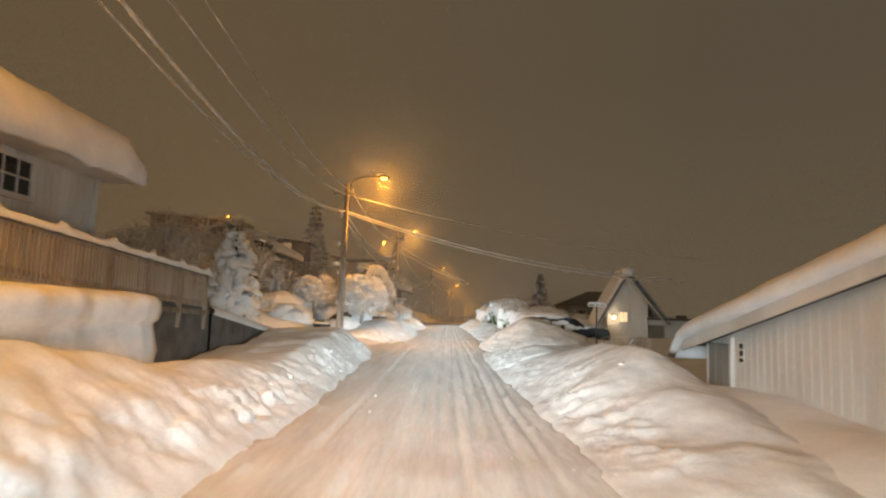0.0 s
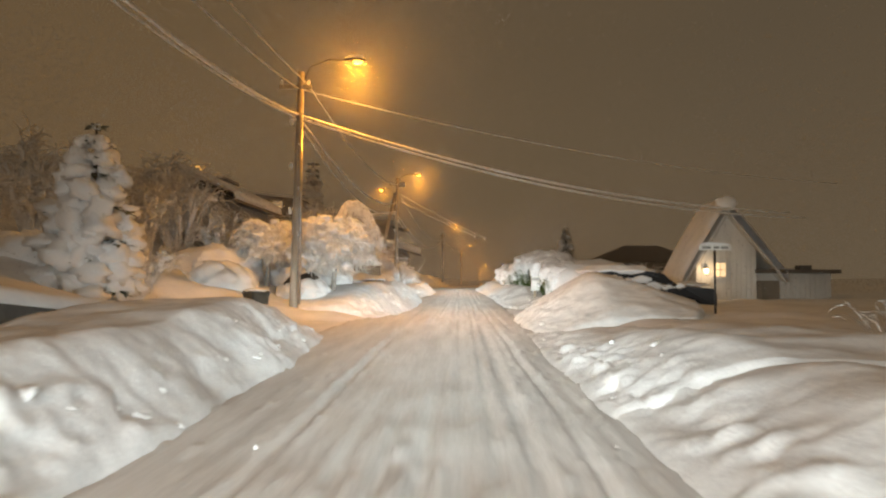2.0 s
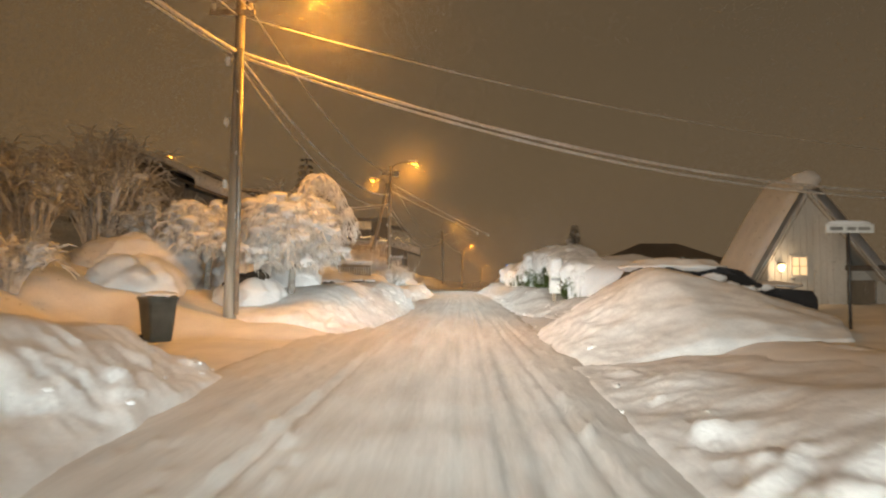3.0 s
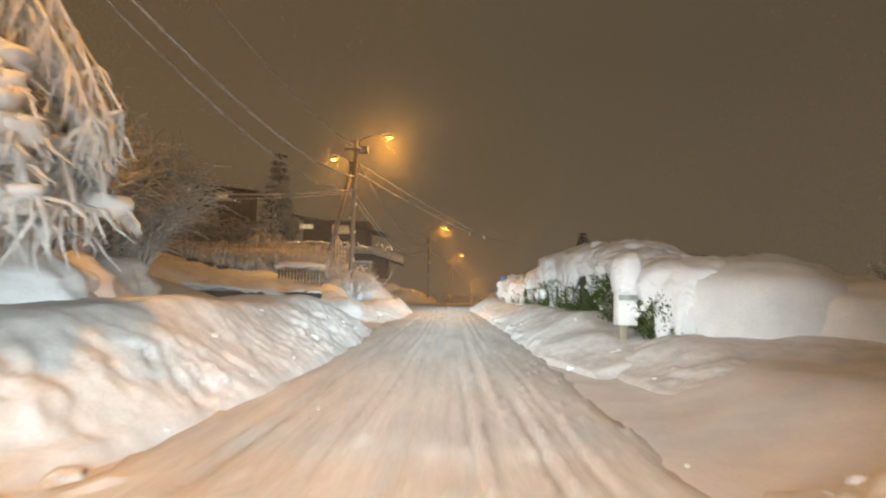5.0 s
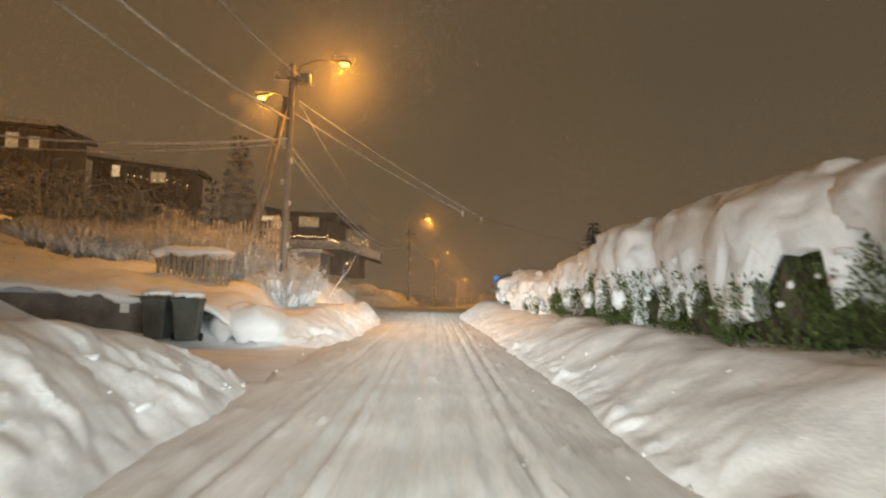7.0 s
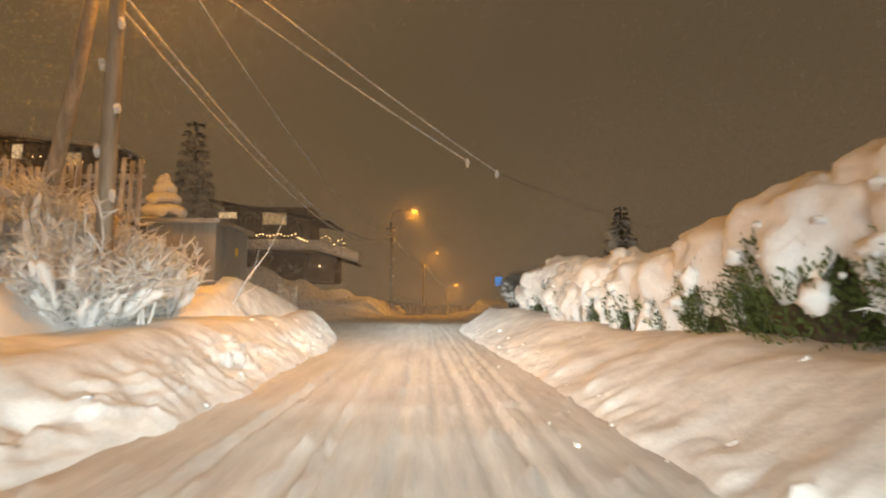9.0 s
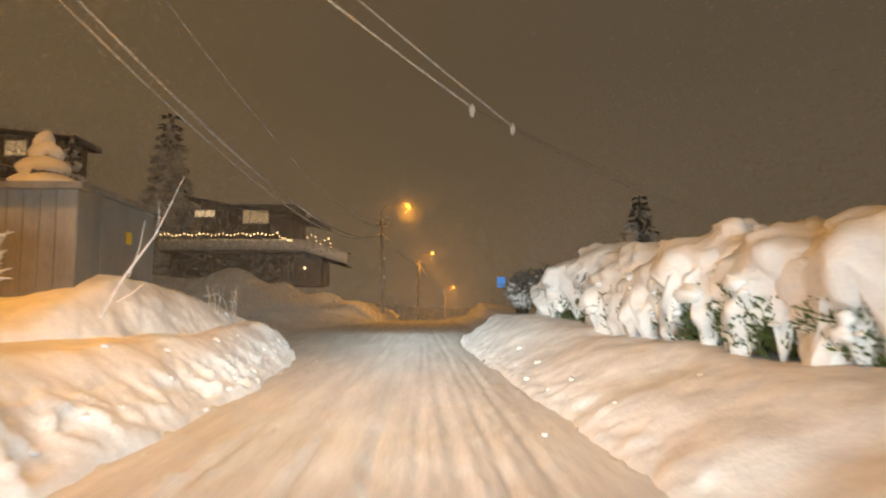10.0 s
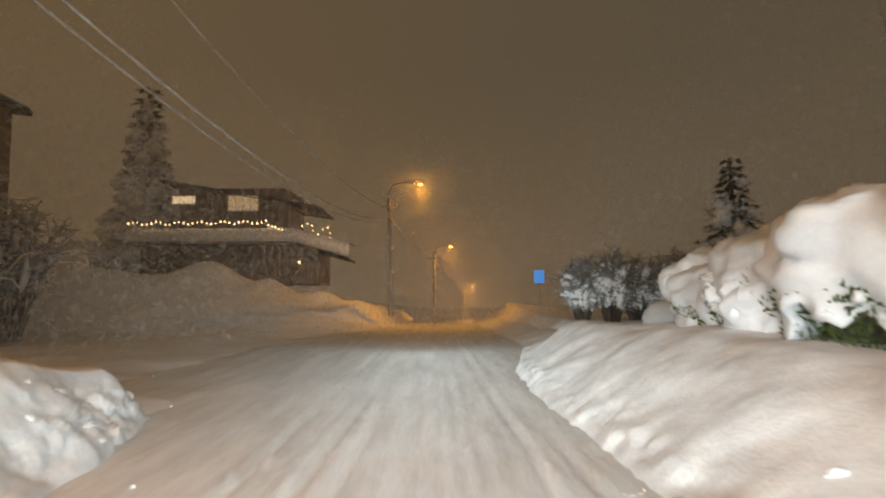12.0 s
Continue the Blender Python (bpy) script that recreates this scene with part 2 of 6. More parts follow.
# ---- ground ----
def land(x, y):
    """Height of the snow-covered land: level on the road, a hill to the left, a low rise on the right."""
    x, y = np.asarray(x, float), np.asarray(y, float)
    left = 0.30 * smooth01(-2.6, -4.5, x) + 0.26 * np.clip(-x - 5.0, 0, 40) + 0.10 * np.clip(-x - 45, 0, 400)
    left = left * (0.25 + 0.75 * smooth01(12, 30, y)) - 0.11 * np.clip(-x - 5.0, 0, 40) * smooth01(97, 104, y)
    drive_a = smooth01(25.2, 26.6, y) * (1 - smooth01(31.0, 32.2, y)) * smooth01(-11, -7.2, x)
    drive_b = smooth01(50.8, 52, y) * (1 - smooth01(56.0, 57.5, y)) * smooth01(-13, -8.5, x)
    street = smooth01(76.5, 78.5, y) * (1 - smooth01(98, 109, y)) * smooth01(-60, -30, x)
    left = left * (1 - np.clip(drive_a + drive_b + street, 0, 1)) + 0.02 * street
    slope = smooth01(98, 110, y) * smooth01(-2.8, -8, x) * 1.2
    right = 0.45 * smooth01(2.6, 4.6, x) + 0.02 * np.clip(x - 6, 0, 60)
    mound = 1.5 * np.exp(-((x + 14.6) / 2.4) ** 2 - ((y - 111) / 2.4) ** 2) + 0.8 * np.exp(-((x + 10.6) / 1.3) ** 2 - ((y - 111) / 2.0) ** 2) + 0.7 * np.exp(-((x + 6.6) / 1.6) ** 2 - ((y - 110) / 2.2) ** 2)
    far = mound - 0.022 * np.clip(y - 112, 0, 400)
    return np.where(x < 0, left + slope, right) + far


def axis_steps(dense0, dense1, step, far0, far1):
    mid = list(np.arange(dense0, dense1 + 1e-6, step))
    s, a, lo = step, dense0, []
    while a > far0:
        s *= 1.18
        a -= s
        lo.append(a)
    s, a, hi = step, dense1, []
    while a < far1:
        s *= 1.18
        a += s
        hi.append(a)
    return np.array(lo[::-1] + mid + hi)


def ground_sheet():
    xs, ys = axis_steps(-14, 12, 0.3, -900, 900), axis_steps(-8, 118, 0.35, -400, 2500)
    X, Y = np.meshgrid(xs, ys)
    Z = land(X, Y) - 0.06
    n = np.array([fbm(a * 0.35, b * 0.35, 2.0, 3) for a, b in zip(X.ravel(), Y.ravel())]).reshape(X.shape)
    off = np.clip((np.abs(X + 0.1) - 2.7) / 2, 0, 1)
    Z = Z + n * 0.16 * off
    rows, cols = X.shape
    v = np.stack([X, Y, Z], -1).reshape(-1, 3)
    i = np.arange(rows * cols).reshape(rows, cols)
    f = np.stack([i[:-1, :-1], i[:-1, 1:], i[1:, 1:], i[1:, :-1]], -1).reshape(-1, 4)
    me = bpy.data.meshes.new("ground")
    me.from_pydata(v.tolist(), [], f.tolist())
    me.polygons.foreach_set("use_smooth", [True] * len(me.polygons))
    me.materials.append(SNOW)
    return tagged(new("ground", me), "snow-covered ground and gardens rising to a hill", "ground", kind="structure")


ground_sheet()

RUTS = (-1.35, -0.74, -0.52, -0.12, 0.02, 0.36, 0.60, 0.98, 1.30)


def road_height(x, y):
    """Packed snow: a worn crown, tyre ruts that come and go, crumbs thrown out of them."""
    z = 0.02 + 0.014 * fbm(x * 1.3, y * 0.22, 1.0, 3) + 0.010 * fbm(x * 6.0, y * 4.0, 5.0, 3)
    for k, r in enumerate(RUTS):
        wander = 0.16 * noise.noise(Vector((y * 0.05, k * 9.1, 0))) + 0.04 * noise.noise(Vector((y * 0.3, k * 5.3, 3)))
        d = abs(x - r - wander)
        if d > 0.3:
            continue
        wide = 0.060 + 0.02 * math.sin(k * 2.3)
        keep = min(1.0, max(0.0, 0.7 + 1.8 * noise.noise(Vector((y * 0.11, k * 3.7, 7)))))
        if d < wide:
            z -= keep * (0.045 * (1 - (d / wide) ** 6) + 0.006 * math.sin(y * 40 + 3 * k))
        elif d < wide + 0.10:
            z += keep * 0.042 * (1 - abs(d - wide - 0.035) / 0.065) * max(0.0, 0.45 + 1.3 * noise.noise(Vector((x * 5, y * 2.8, k))))
    crumb = noise.noise(Vector((x * 7, y * 6, 2.0)))
    if crumb > 0.34:
        z += 0.16 * (crumb - 0.34)
    return z


def road_edges(y):
    l = float(np.interp(y, (-10, 10, 20, 24, 31, 34, 50, 58, 70, 75, 80, 95, 110, 170), (-2.1, -2.1, -2.6, -3.4, -3.4, -2.2, -2.4, -2.6, -2.6, -3.2, -5.8, -5.8, -3.2, -2.4)))
    r = float(np.interp(y, (-10, 8, 18, 34, 50, 70, 82, 100, 170), (2.0, 1.9, 1.8, 2.0, 2.3, 2.3, 2.6, 4.4, 5.5)))
    return l, r


def road_sheet():
    g, rows = Geo(), []
    y = -8.0
    while y < 160:
        l, r = road_edges(y)
        l, r = l + 0.18 * fbm(y * 0.8, 4.0, 1.0, 3), r + 0.18 * fbm(y * 0.8, 9.0, 1.0, 3)
        step = 0.15 if y < 92 else 0.6
        rows.append([(l + (r - l) * k / 104, y, road_height(l + (r - l) * k / 104, y) + float(land(0.0, y)) - 0.09 * max(0.0, 1 - min(k, 104 - k) / 7) ** 2) for k in range(105)])
        y += step
    return tagged(part("road", g.grid(rows), PACKED, smooth=True), "road of packed snow with wheel ruts", "road", kind="structure")


road_sheet()


# ---- snow banks ----
CHUNKS = []
for k in range(6):
    g = Geo().blob((0, 0, 0.25), (1, 0.8, 0.7), 0.7, 3.3 * k + 1, 10, 7, 1.1, flat=0.45)
    me = g.mesh("snow_chunk", True)
    me.materials.append(PLOUGHED)
    CHUNKS.append(me)


def slab(p, s):
    """Broken slabs: each cell of the field keeps a level of its own, with a notch between cells."""
    d, q = noise.voronoi(p)
    level = math.sin(q[0].x * 12.9 + q[0].y * 78.2 + q[0].z * 37.7 + s) * 437.5
    return level - math.floor(level) - 0.5, d[1] - d[0]


def lump(p, s):
    """Rounded clods packed against one another: each cell swells to a height of its own."""
    d, q = noise.voronoi(p)
    level = math.sin(q[0].x * 12.9 + q[0].y * 78.2 + q[0].z * 37.7 + s) * 437.5
    return (level - math.floor(level)) * max(0.0, 1.0 - 1.25 * d[0] * d[0]) - 0.3


def clod(p, s):
    """Separate round clods lying close: each cell is a dome, some sunk away."""
    d, q = noise.voronoi(p)
    level = math.sin(q[0].x * 12.9 + q[0].y * 78.2 + q[0].z * 37.7 + s) * 437.5
    return max(0.0, (level - math.floor(level)) * 1.3 - 0.3) * max(0.0, 1.0 - 2.4 * d[0] * d[0]) ** 0.5 - 0.2


def block(p, s):
    """Broken blocks: each cell is a flat face, tilted its own way and set back or out, with a notch between."""
    d, q = noise.voronoi(p)
    c = q[0]
    a = c.x * 12.9 + c.y * 78.2 + c.z * 37.7 + s
    level = math.sin(a) * 437.5
    off = p - c
    face = (level - math.floor(level) - 0.5) + 0.55 * (off.x * math.sin(a * 3) + off.y * math.sin(a * 5) + off.z * math.sin(a * 7))
    return face * min(1.0, 0.25 + 5 * (d[1] - d[0])) - 0.25 * max(0.0, 1 - 9 * (d[1] - d[0]))


def bank(label, ys, foot, crest_x, crest_h, back_x, back_h, chunks=20, seed=0.0, rough=1.0, mat=None, low=0.28, blocky=0.0):
    """A ploughed bank: a face of packed clods to the road, a crest and a softer back. Clods swell out square to the slope."""
    y0, y1 = ys[0], ys[-1]
    near = y0 < 85
    ny, nu = max(12, int((y1 - y0) / (0.068 if near else 0.3))), 58 if near else 24
    rows = []
    for i in range(ny + 1):
        y = y0 + (y1 - y0) * i / ny
        fx, cx, ch, bx, bh = (float(np.interp(y, ys, q)) for q in (foot, crest_x, crest_h, back_x, back_h))
        fx += 0.15 * fbm(y * 0.45, seed, 3.0, 2)
        cx += 0.12 * fbm(y * 0.3, seed, 8.0, 1)
        ch *= 1 + 0.11 * fbm(y * 0.3, seed, 13.0, 1)
        base = []
        for j in range(nu + 1):
            u = j / nu
            if u < 0.6:
                q = u / 0.6
                base.append((fx + (cx - fx) * q, ch * (0.5 * q + 0.5 * q * q * (3 - 2 * q))))
            else:
                q = (u - 0.6) / 0.4
                base.append((cx + (bx - cx) * q, ch + (bh - ch) * q * q * (3 - 2 * q)))
        row = []
        for j, (x, h) in enumerate(base):
            u = j / nu
            a, b = base[max(j - 1, 0)], base[min(j + 1, nu)]
            n = Vector((-(b[1] - a[1]), 0, b[0] - a[0])).normalized()
            if n.z < 0:
                n = -n
            face = math.exp(-((u - low) / (0.86 * low)) ** 2)
            amp = min(1.0, max(h, 0.0) / 0.16)
            p = Vector((x + seed * 3.1, y, h * 1.1))
            warp = Vector((fbm(p.x * 0.9, p.y * 0.9, seed, 2), fbm(p.x * 0.9 + 5, p.y * 0.9, seed, 2), 0)) * 0.25
            patch = min(1.0, max(0.0, 0.45 + 1.3 * fbm(x * 0.45, y * 0.4, seed + 4, 2)))
            out = 0.10 * fbm(p.x * 0.8, p.y * 0.7, p.z * 0.8, 2)
            out += rough * (0.20 + face) * 0.05 * lump((p + warp) * 1.4, seed)
            out += rough * (0.25 + 0.75 * patch) * (0.10 + face) * 0.115 * clod((p + warp * 0.5) * 3.4, seed + 5)
            level, gap = slab((p + warp) * 2.3, seed + 8)
            out += rough * patch * (0.08 + face) * (0.065 * level + 0.02) * min(1.0, gap * 5)
            out += rough * (0.12 + 0.7 * patch * face) * 0.06 * clod(p * 7.0, seed + 3)
            if blocky:
                out += blocky * face * (0.4 + 0.6 * patch) * (0.17 * block((p + warp * 0.5) * 3.0, seed + 6) + 0.07 * block(p * 6.5, seed + 2))
            out += 0.008 * fbm(x * 9, y * 9, seed, 2)
            edge = min(1.0, u / 0.09, (1 - u) / 0.05, i / 9, (ny - i) / 9)
            row.append((x + n.x * out * amp, y, (h + n.z * out * amp) * edge - 0.13 * (1 - edge)))
        rows.append(row)
    root = part("snow_bank", Geo().grid(rows), mat or PLOUGHED, smooth=True)
    tagged(root, label, "snow bank", "snow banks along the road")
    rng = random.Random(int(seed * 100) + 5)
    for _ in range(int(chunks * 0.45)):
        i = rng.randrange(2, ny - 1)
        j = int(min(nu - 2, max(0, rng.gauss(13, 10))))
        x, y, z = rows[i][j]
        s = 0.035 + 0.085 * rng.random() ** 2.2
        c = new("snow_chunk", CHUNKS[rng.randrange(6)])
        c.parent = root
        c.matrix_basis = Matrix.Translation((x, y, max(z, 0.0) - s * 0.5)) @ Euler((rng.uniform(-0.5, 0.5), rng.uniform(-0.5, 0.5), rng.uniform(0, 6.3))).to_matrix().to_4x4() @ Matrix.Diagonal((s, s * rng.uniform(0.7, 1.4), s * rng.uniform(0.6, 1.0), 1))
    return root


bank("high ploughed snow bank below the terrace fence", (-6, 0, 3, 6, 8.5, 11, 12.8), (-2.0, -2.0, -2.0, -1.9, -1.85, -1.9, -2.0),
     (-3.8, -3.8, -3.8, -3.7, -3.6, -3.4, -3.3), (1.3, 1.3, 1.3, 1.15, 0.78, 0.6, 0.5), (-6.0,) * 7, (1.2, 1.2, 1.2, 0.9, 0.4, 0.3, 0.25), 26, 1.3, 0.6, None, 0.24, 1.0)
bank("lumpy ploughed snow bank before the low wall", (12.2, 14, 16, 18, 20.5, 23, 25, 26.3), (-2.0, -2.05, -2.15, -2.2, -2.3, -2.4, -2.7, -3.0),
     (-3.2, -3.2, -3.2, -3.3, -3.5, -3.6, -3.8, -3.8), (0.42, 0.62, 0.76, 0.82, 0.95, 0.92, 0.7, 0.04), (-6.0,) * 8, (0.3, 0.35, 0.5, 0.55, 0.8, 0.9, 0.6, 0.1), 60, 2.7, 0.65, None, 0.28, 0.4)
bank("long rough snow bank with broken slabs", (32.2, 33.4, 35.5, 37.5, 40, 44, 47, 49.5, 51.4), (-3.0, -2.3, -1.9, -1.75, -1.7, -1.75, -1.9, -2.1, -2.6),
     (-4.3, -3.9, -3.6, -3.5, -3.4, -3.4, -3.4, -3.4, -3.4), (0.1, 0.55, 1.02, 1.1, 1.0, 1.12, 1.02, 0.62, 0.05), (-6.5,) * 9, (0.1, 0.5, 0.9, 0.9, 0.8, 0.9, 0.8, 0.5, 0.1), 70, 4.1, 0.6, None, 0.28, 0.45)
bank("snow bank before the frosted hedge and the shed", (56.6, 58.5, 61, 63.5, 65.5, 67, 68.6, 70.2, 72, 73.8, 75.4, 76.6), (-2.6, -2.0, -1.85, -1.95, -2.0, -2.0, -2.05, -2.1, -2.3, -2.6, -3.0, -3.2),
     (-4.0, -3.6, -3.4, -3.4, -3.4, -3.3, -3.3, -3.3, -3.3, -3.4, -3.5, -3.7), (0.1, 0.66, 0.82, 0.84, 0.84, 0.82, 0.82, 0.84, 0.86, 0.86, 0.66, 0.05), (-6.5,) * 12, (0.2, 0.6, 0.8, 0.85, 0.9, 0.9, 0.9, 0.9, 0.9, 0.8, 0.5, 0.1), 90, 5.9, 0.8, None, 0.22, 0.9)
bank("hump of snow thrown up beside the shed", (65.6, 67, 68.4, 70, 71.8, 73.4, 74.8, 75.8), (-3.5, -3.2, -3.1, -3.0, -2.95, -2.9, -3.0, -3.2),
     (-4.5, -4.4, -4.35, -4.3, -4.2, -4.1, -4.0, -4.0), (0.7, 1.3, 1.66, 1.66, 1.5, 1.15, 0.75, 0.1), (-6.6,) * 8, (0.7, 1.3, 1.6, 1.6, 1.4, 1.1, 0.6, 0.1), 30, 13.1, 0.7)
bank("distant snow bank beside the leaning pole", (102, 105, 109, 114, 125, 140), (-5.2, -4.2, -3.1, -2.6, -2.2, -2.0),
     (-6.6, -5.8, -4.8, -4.2, -3.8, -3.4), (0.1, 1.0, 1.7, 1.5, 1.2, 0.8), (-9, -9, -9, -8, -7, -7), (0.3, 1.3, 2.0, 1.9, 1.5, 1.0), 0, 6.6, 0.8)
bank("rounded snow pile beside the white garage", (2, 7, 9.5, 11.8, 13.5, 15.5, 18.8), (1.7, 1.5, 1.45, 1.4, 1.35, 1.3, 1.3),
     (3.2, 3.3, 3.4, 3.5, 3.4, 3.2, 3.0), (0.1, 0.28, 0.72, 1.14, 1.06, 0.8, 0.45), (5.1, 5.1, 5.1, 5.1, 5.4, 5.4, 5.2), (0.12, 0.15, 0.2, 0.25, 0.35, 0.4, 0.35), 10, 7.7, 0.4, None, 0.2, 0.5)
bank("low snow bank with clods", (17.3, 19, 21, 23.5, 27.5), (1.3, 1.25, 1.25, 1.3, 1.4), (3.0, 3.0, 2.8, 2.8, 3.0), (0.5, 0.70, 0.60, 0.32, 0.1), (5.6, 5.9, 5.9, 5.6, 5.4), (0.45, 0.62, 0.6, 0.42, 0.4), 26, 8.3, 0.7, None, 0.2, 0.6)
bank("large snow pile heaped by the plough", (26.4, 28.3, 29.8, 31.2, 32.2, 33.2, 34.4), (2.2, 1.6, 1.45, 1.4, 1.6, 1.9, 2.4), (3.6, 3.9, 4.0, 4.0, 3.9, 3.7, 3.5), (0.1, 0.9, 1.38, 1.46, 1.25, 0.6, 0.05),
     (5.6, 6.6, 7.0, 7.0, 6.6, 5.6, 5.0), (0.3, 0.6, 0.7, 0.7, 0.6, 0.4, 0.3), 14, 9.1, 0.5, None, 0.3, 0.35)
bank("snow bank along the hedge", (39.6, 42, 46, 52, 58, 64, 70, 74, 78, 81, 84, 87, 89), (2.6, 2.0, 1.8, 1.85, 1.8, 1.75, 1.65, 1.5, 1.5, 1.7, 2.1, 2.7, 3.4),
     (3.4, 3.4, 3.5, 3.6, 3.6, 3.6, 3.5, 3.3, 3.2, 3.3, 3.5, 3.9, 4.2), (0.1, 0.42, 0.88, 0.84, 0.80, 0.72, 0.72, 0.92, 1.02, 1.0, 0.8, 0.45, 0.05), (5.6,) * 13, (0.3, 0.65, 0.95, 0.9, 0.85, 0.78, 0.8, 1.0, 1.1, 0.9, 0.6, 0.4, 0.2), 60, 10.2, 0.3, None, 0.10, 0.8)
bank("low ridge of shovelled snow by the mailbox", (36.6, 38.2, 39.4, 40.4, 41.3, 42.0), (3.3, 2.9, 2.8, 2.8, 2.9, 3.2), (4.4, 4.3, 4.2, 4.2, 4.2, 4.2), (0.30, 0.44, 0.56, 0.66, 0.62, 0.3),
     (7.5,) * 6, (0.5, 0.55, 0.65, 0.8, 0.8, 0.7), 6, 12.3, 0.5)
bank("low far snow bank beyond the side road", (90, 93, 98, 106, 116, 130), (4.6, 4.1, 3.9, 4.2, 4.6, 5.0), (5.6, 5.3, 5.2, 5.4, 5.8, 6.2), (0.1, 0.7, 0.95, 1.2, 1.4, 0.8), (9, 9, 9, 9, 9, 9), (0.5, 0.7, 0.8, 1.0, 1.2, 0.8), 10, 11.4, 0.9)


def snow_cap(g, c, top, rx, ry, dome, drop0, drop1, seed, turn=0.0, nu=36, lumpy=0.0):
    """A pillow of snow with a lobed hem: it bulges, hangs over by drop0 to drop1 and curls in below. lumpy: how far single clumps stand out."""
    rows = []
    ct, st = math.cos(turn), math.sin(turn)
    na, nb = (14, 22) if lumpy else (9, 8)
    soft = min(1, dome * 3)
    for i in range(na + nb + 3):
        row = []
        for j in range(nu):
            a = 2 * math.pi * j / nu
            e = Vector((math.cos(a), math.sin(a), 0))
            hang = drop0 + (drop1 - drop0) * min(1, max(0, 0.45 + 0.9 * noise.noise(e * 2.3 + Vector((seed, 0, seed))) + 0.9 * noise.noise(e * 6.5 + Vector((seed, 3, seed)))))
            if i < na:
                r = i / na
                z = -dome * r ** 2.6
            elif i < na + nb:
                q = (i - na) / (nb - 1)
                r = 1.0 + 0.07 * math.sin(math.pi * min(1, q * 1.15)) - 0.08 * q * q
                z = -dome - hang * q
            else:
                q = (i - na - nb + 1) / 3
                r, z = 0.92 - 0.25 * q, -dome - hang + 0.05 * q
            k = 1 + 0.13 * noise.noise(e * 1.5 + Vector((seed * 2, z * 0.9, seed))) + 0.07 * noise.noise(e * 4.0 + Vector((seed * 3, z * 1.3, seed))) * soft
            x, y = r * rx * k * e.x, r * ry * k * e.y
            z += (0.10 * noise.noise(Vector((x * 1.6 + seed, y * 1.6, seed))) + 0.06 * noise.noise(Vector((x * 3.4 + seed, y * 3.4, z * 2)))) * soft + 0.025 * noise.noise(Vector((x * 6 + seed, y * 6, z * 6)))
            if lumpy:
                p = Vector((x, y, z * 1.1 + seed))
                b = lumpy * (clod(p * 1.5 + Vector((0.3 * noise.noise(p * 2), 0, 0)), seed) + 0.45 * clod(p * 3.3, seed + 2))
                side = min(1.0, r * 1.2)
                x, y, z = x + b * side * e.x, y + b * side * e.y, z + b * (1.1 - side)
            row.append((c[0] + x * ct - y * st, c[1] + x * st + y * ct, top + z))
        rows.append(row)
    return g.grid(rows, close=True)


# ---- poles, street lamps and cables ----
def sag(a, b, drop, n=18):
    return [(a[0] + (b[0] - a[0]) * k / n, a[1] + (b[1] - a[1]) * k / n, a[2] + (b[2] - a[2]) * k / n - drop * 4 * (k / n) * (1 - k / n)) for k in range(n + 1)]


def cable(label, a, b, drop, r=0.03, mat=None):
    g, pts = Geo(), sag(a, b, drop, 60)
    rr = [r * (1 + 0.35 * noise.noise(Vector(p) * 1.3)) for p in pts]
    ob = part("power_cable", g.tube(pts, rr, 6), mat or FROST, smooth=True)
    return tagged(ob, label, "cable", group="overhead cables")


def lamp_head(root, at, aim, reach, gain=1.0):
    """A street-lamp head with its arm from the pole; the lens faces down."""
    d = (Vector(aim) - Vector(at)).normalized()
    turn = Matrix.Rotation(math.atan2(d.y, d.x), 3, "Z")
    a = Vector(at)
    part("arm", Geo().tube([a - d * reach + Vector((0, 0, -0.9)), a - d * reach * 0.85 + Vector((0, 0, -0.2)), a - d * reach * 0.5 + Vector((0, 0, 0.05)), a - d * 0.25], 0.026, 8), DARK_METAL, root, smooth=True)
    hood = Geo()
    rows = []
    for i, (x, w, h) in enumerate(((-0.36, 0.05, 0.05), (-0.3, 0.09, 0.08), (-0.05, 0.15, 0.12), (0.2, 0.16, 0.12), (0.34, 0.11, 0.07), (0.37, 0.03, 0.02))):
        row = []
        for k in range(10):
            b = math.pi * k / 9
            p = turn @ Vector((x, math.cos(b) * w, math.sin(b) * h))
            row.append(tuple(a + p))
        rows.append(row)
    head = part("lamp_head", hood.grid(rows, close=True), DARK_METAL, root, smooth=True)
    lens = Geo().blob(tuple(a + turn @ Vector((0.08, 0, -0.03))), (0.17, 0.12, 0.08), 0.0, 0, 12, 8)
    part("lens", lens, LAMP_GLASS, head, "glowing orange lens")
    part("snow_cap", Geo().blob(tuple(a + turn @ Vector((0.0, 0, 0.13))), (0.30, 0.13, 0.07), 0.3, at[1], 12, 6, flat=0.4), SNOW, root, smooth=True)
    for kind, share in (("POINT", 0.4), ("SPOT", 0.8)):
        light = bpy.data.lights.new("street_lamp_light", kind)
        light.energy, light.color, light.shadow_soft_size = LAMP_POWER * gain * share, SODIUM, 0.3
        if kind == "SPOT":
            light.spot_size, light.spot_blend = radians(150), 1.0
        new("street_lamp_light", light).matrix_world = Matrix.Translation(a + Vector((0.05, 0, -0.16)))
    return head


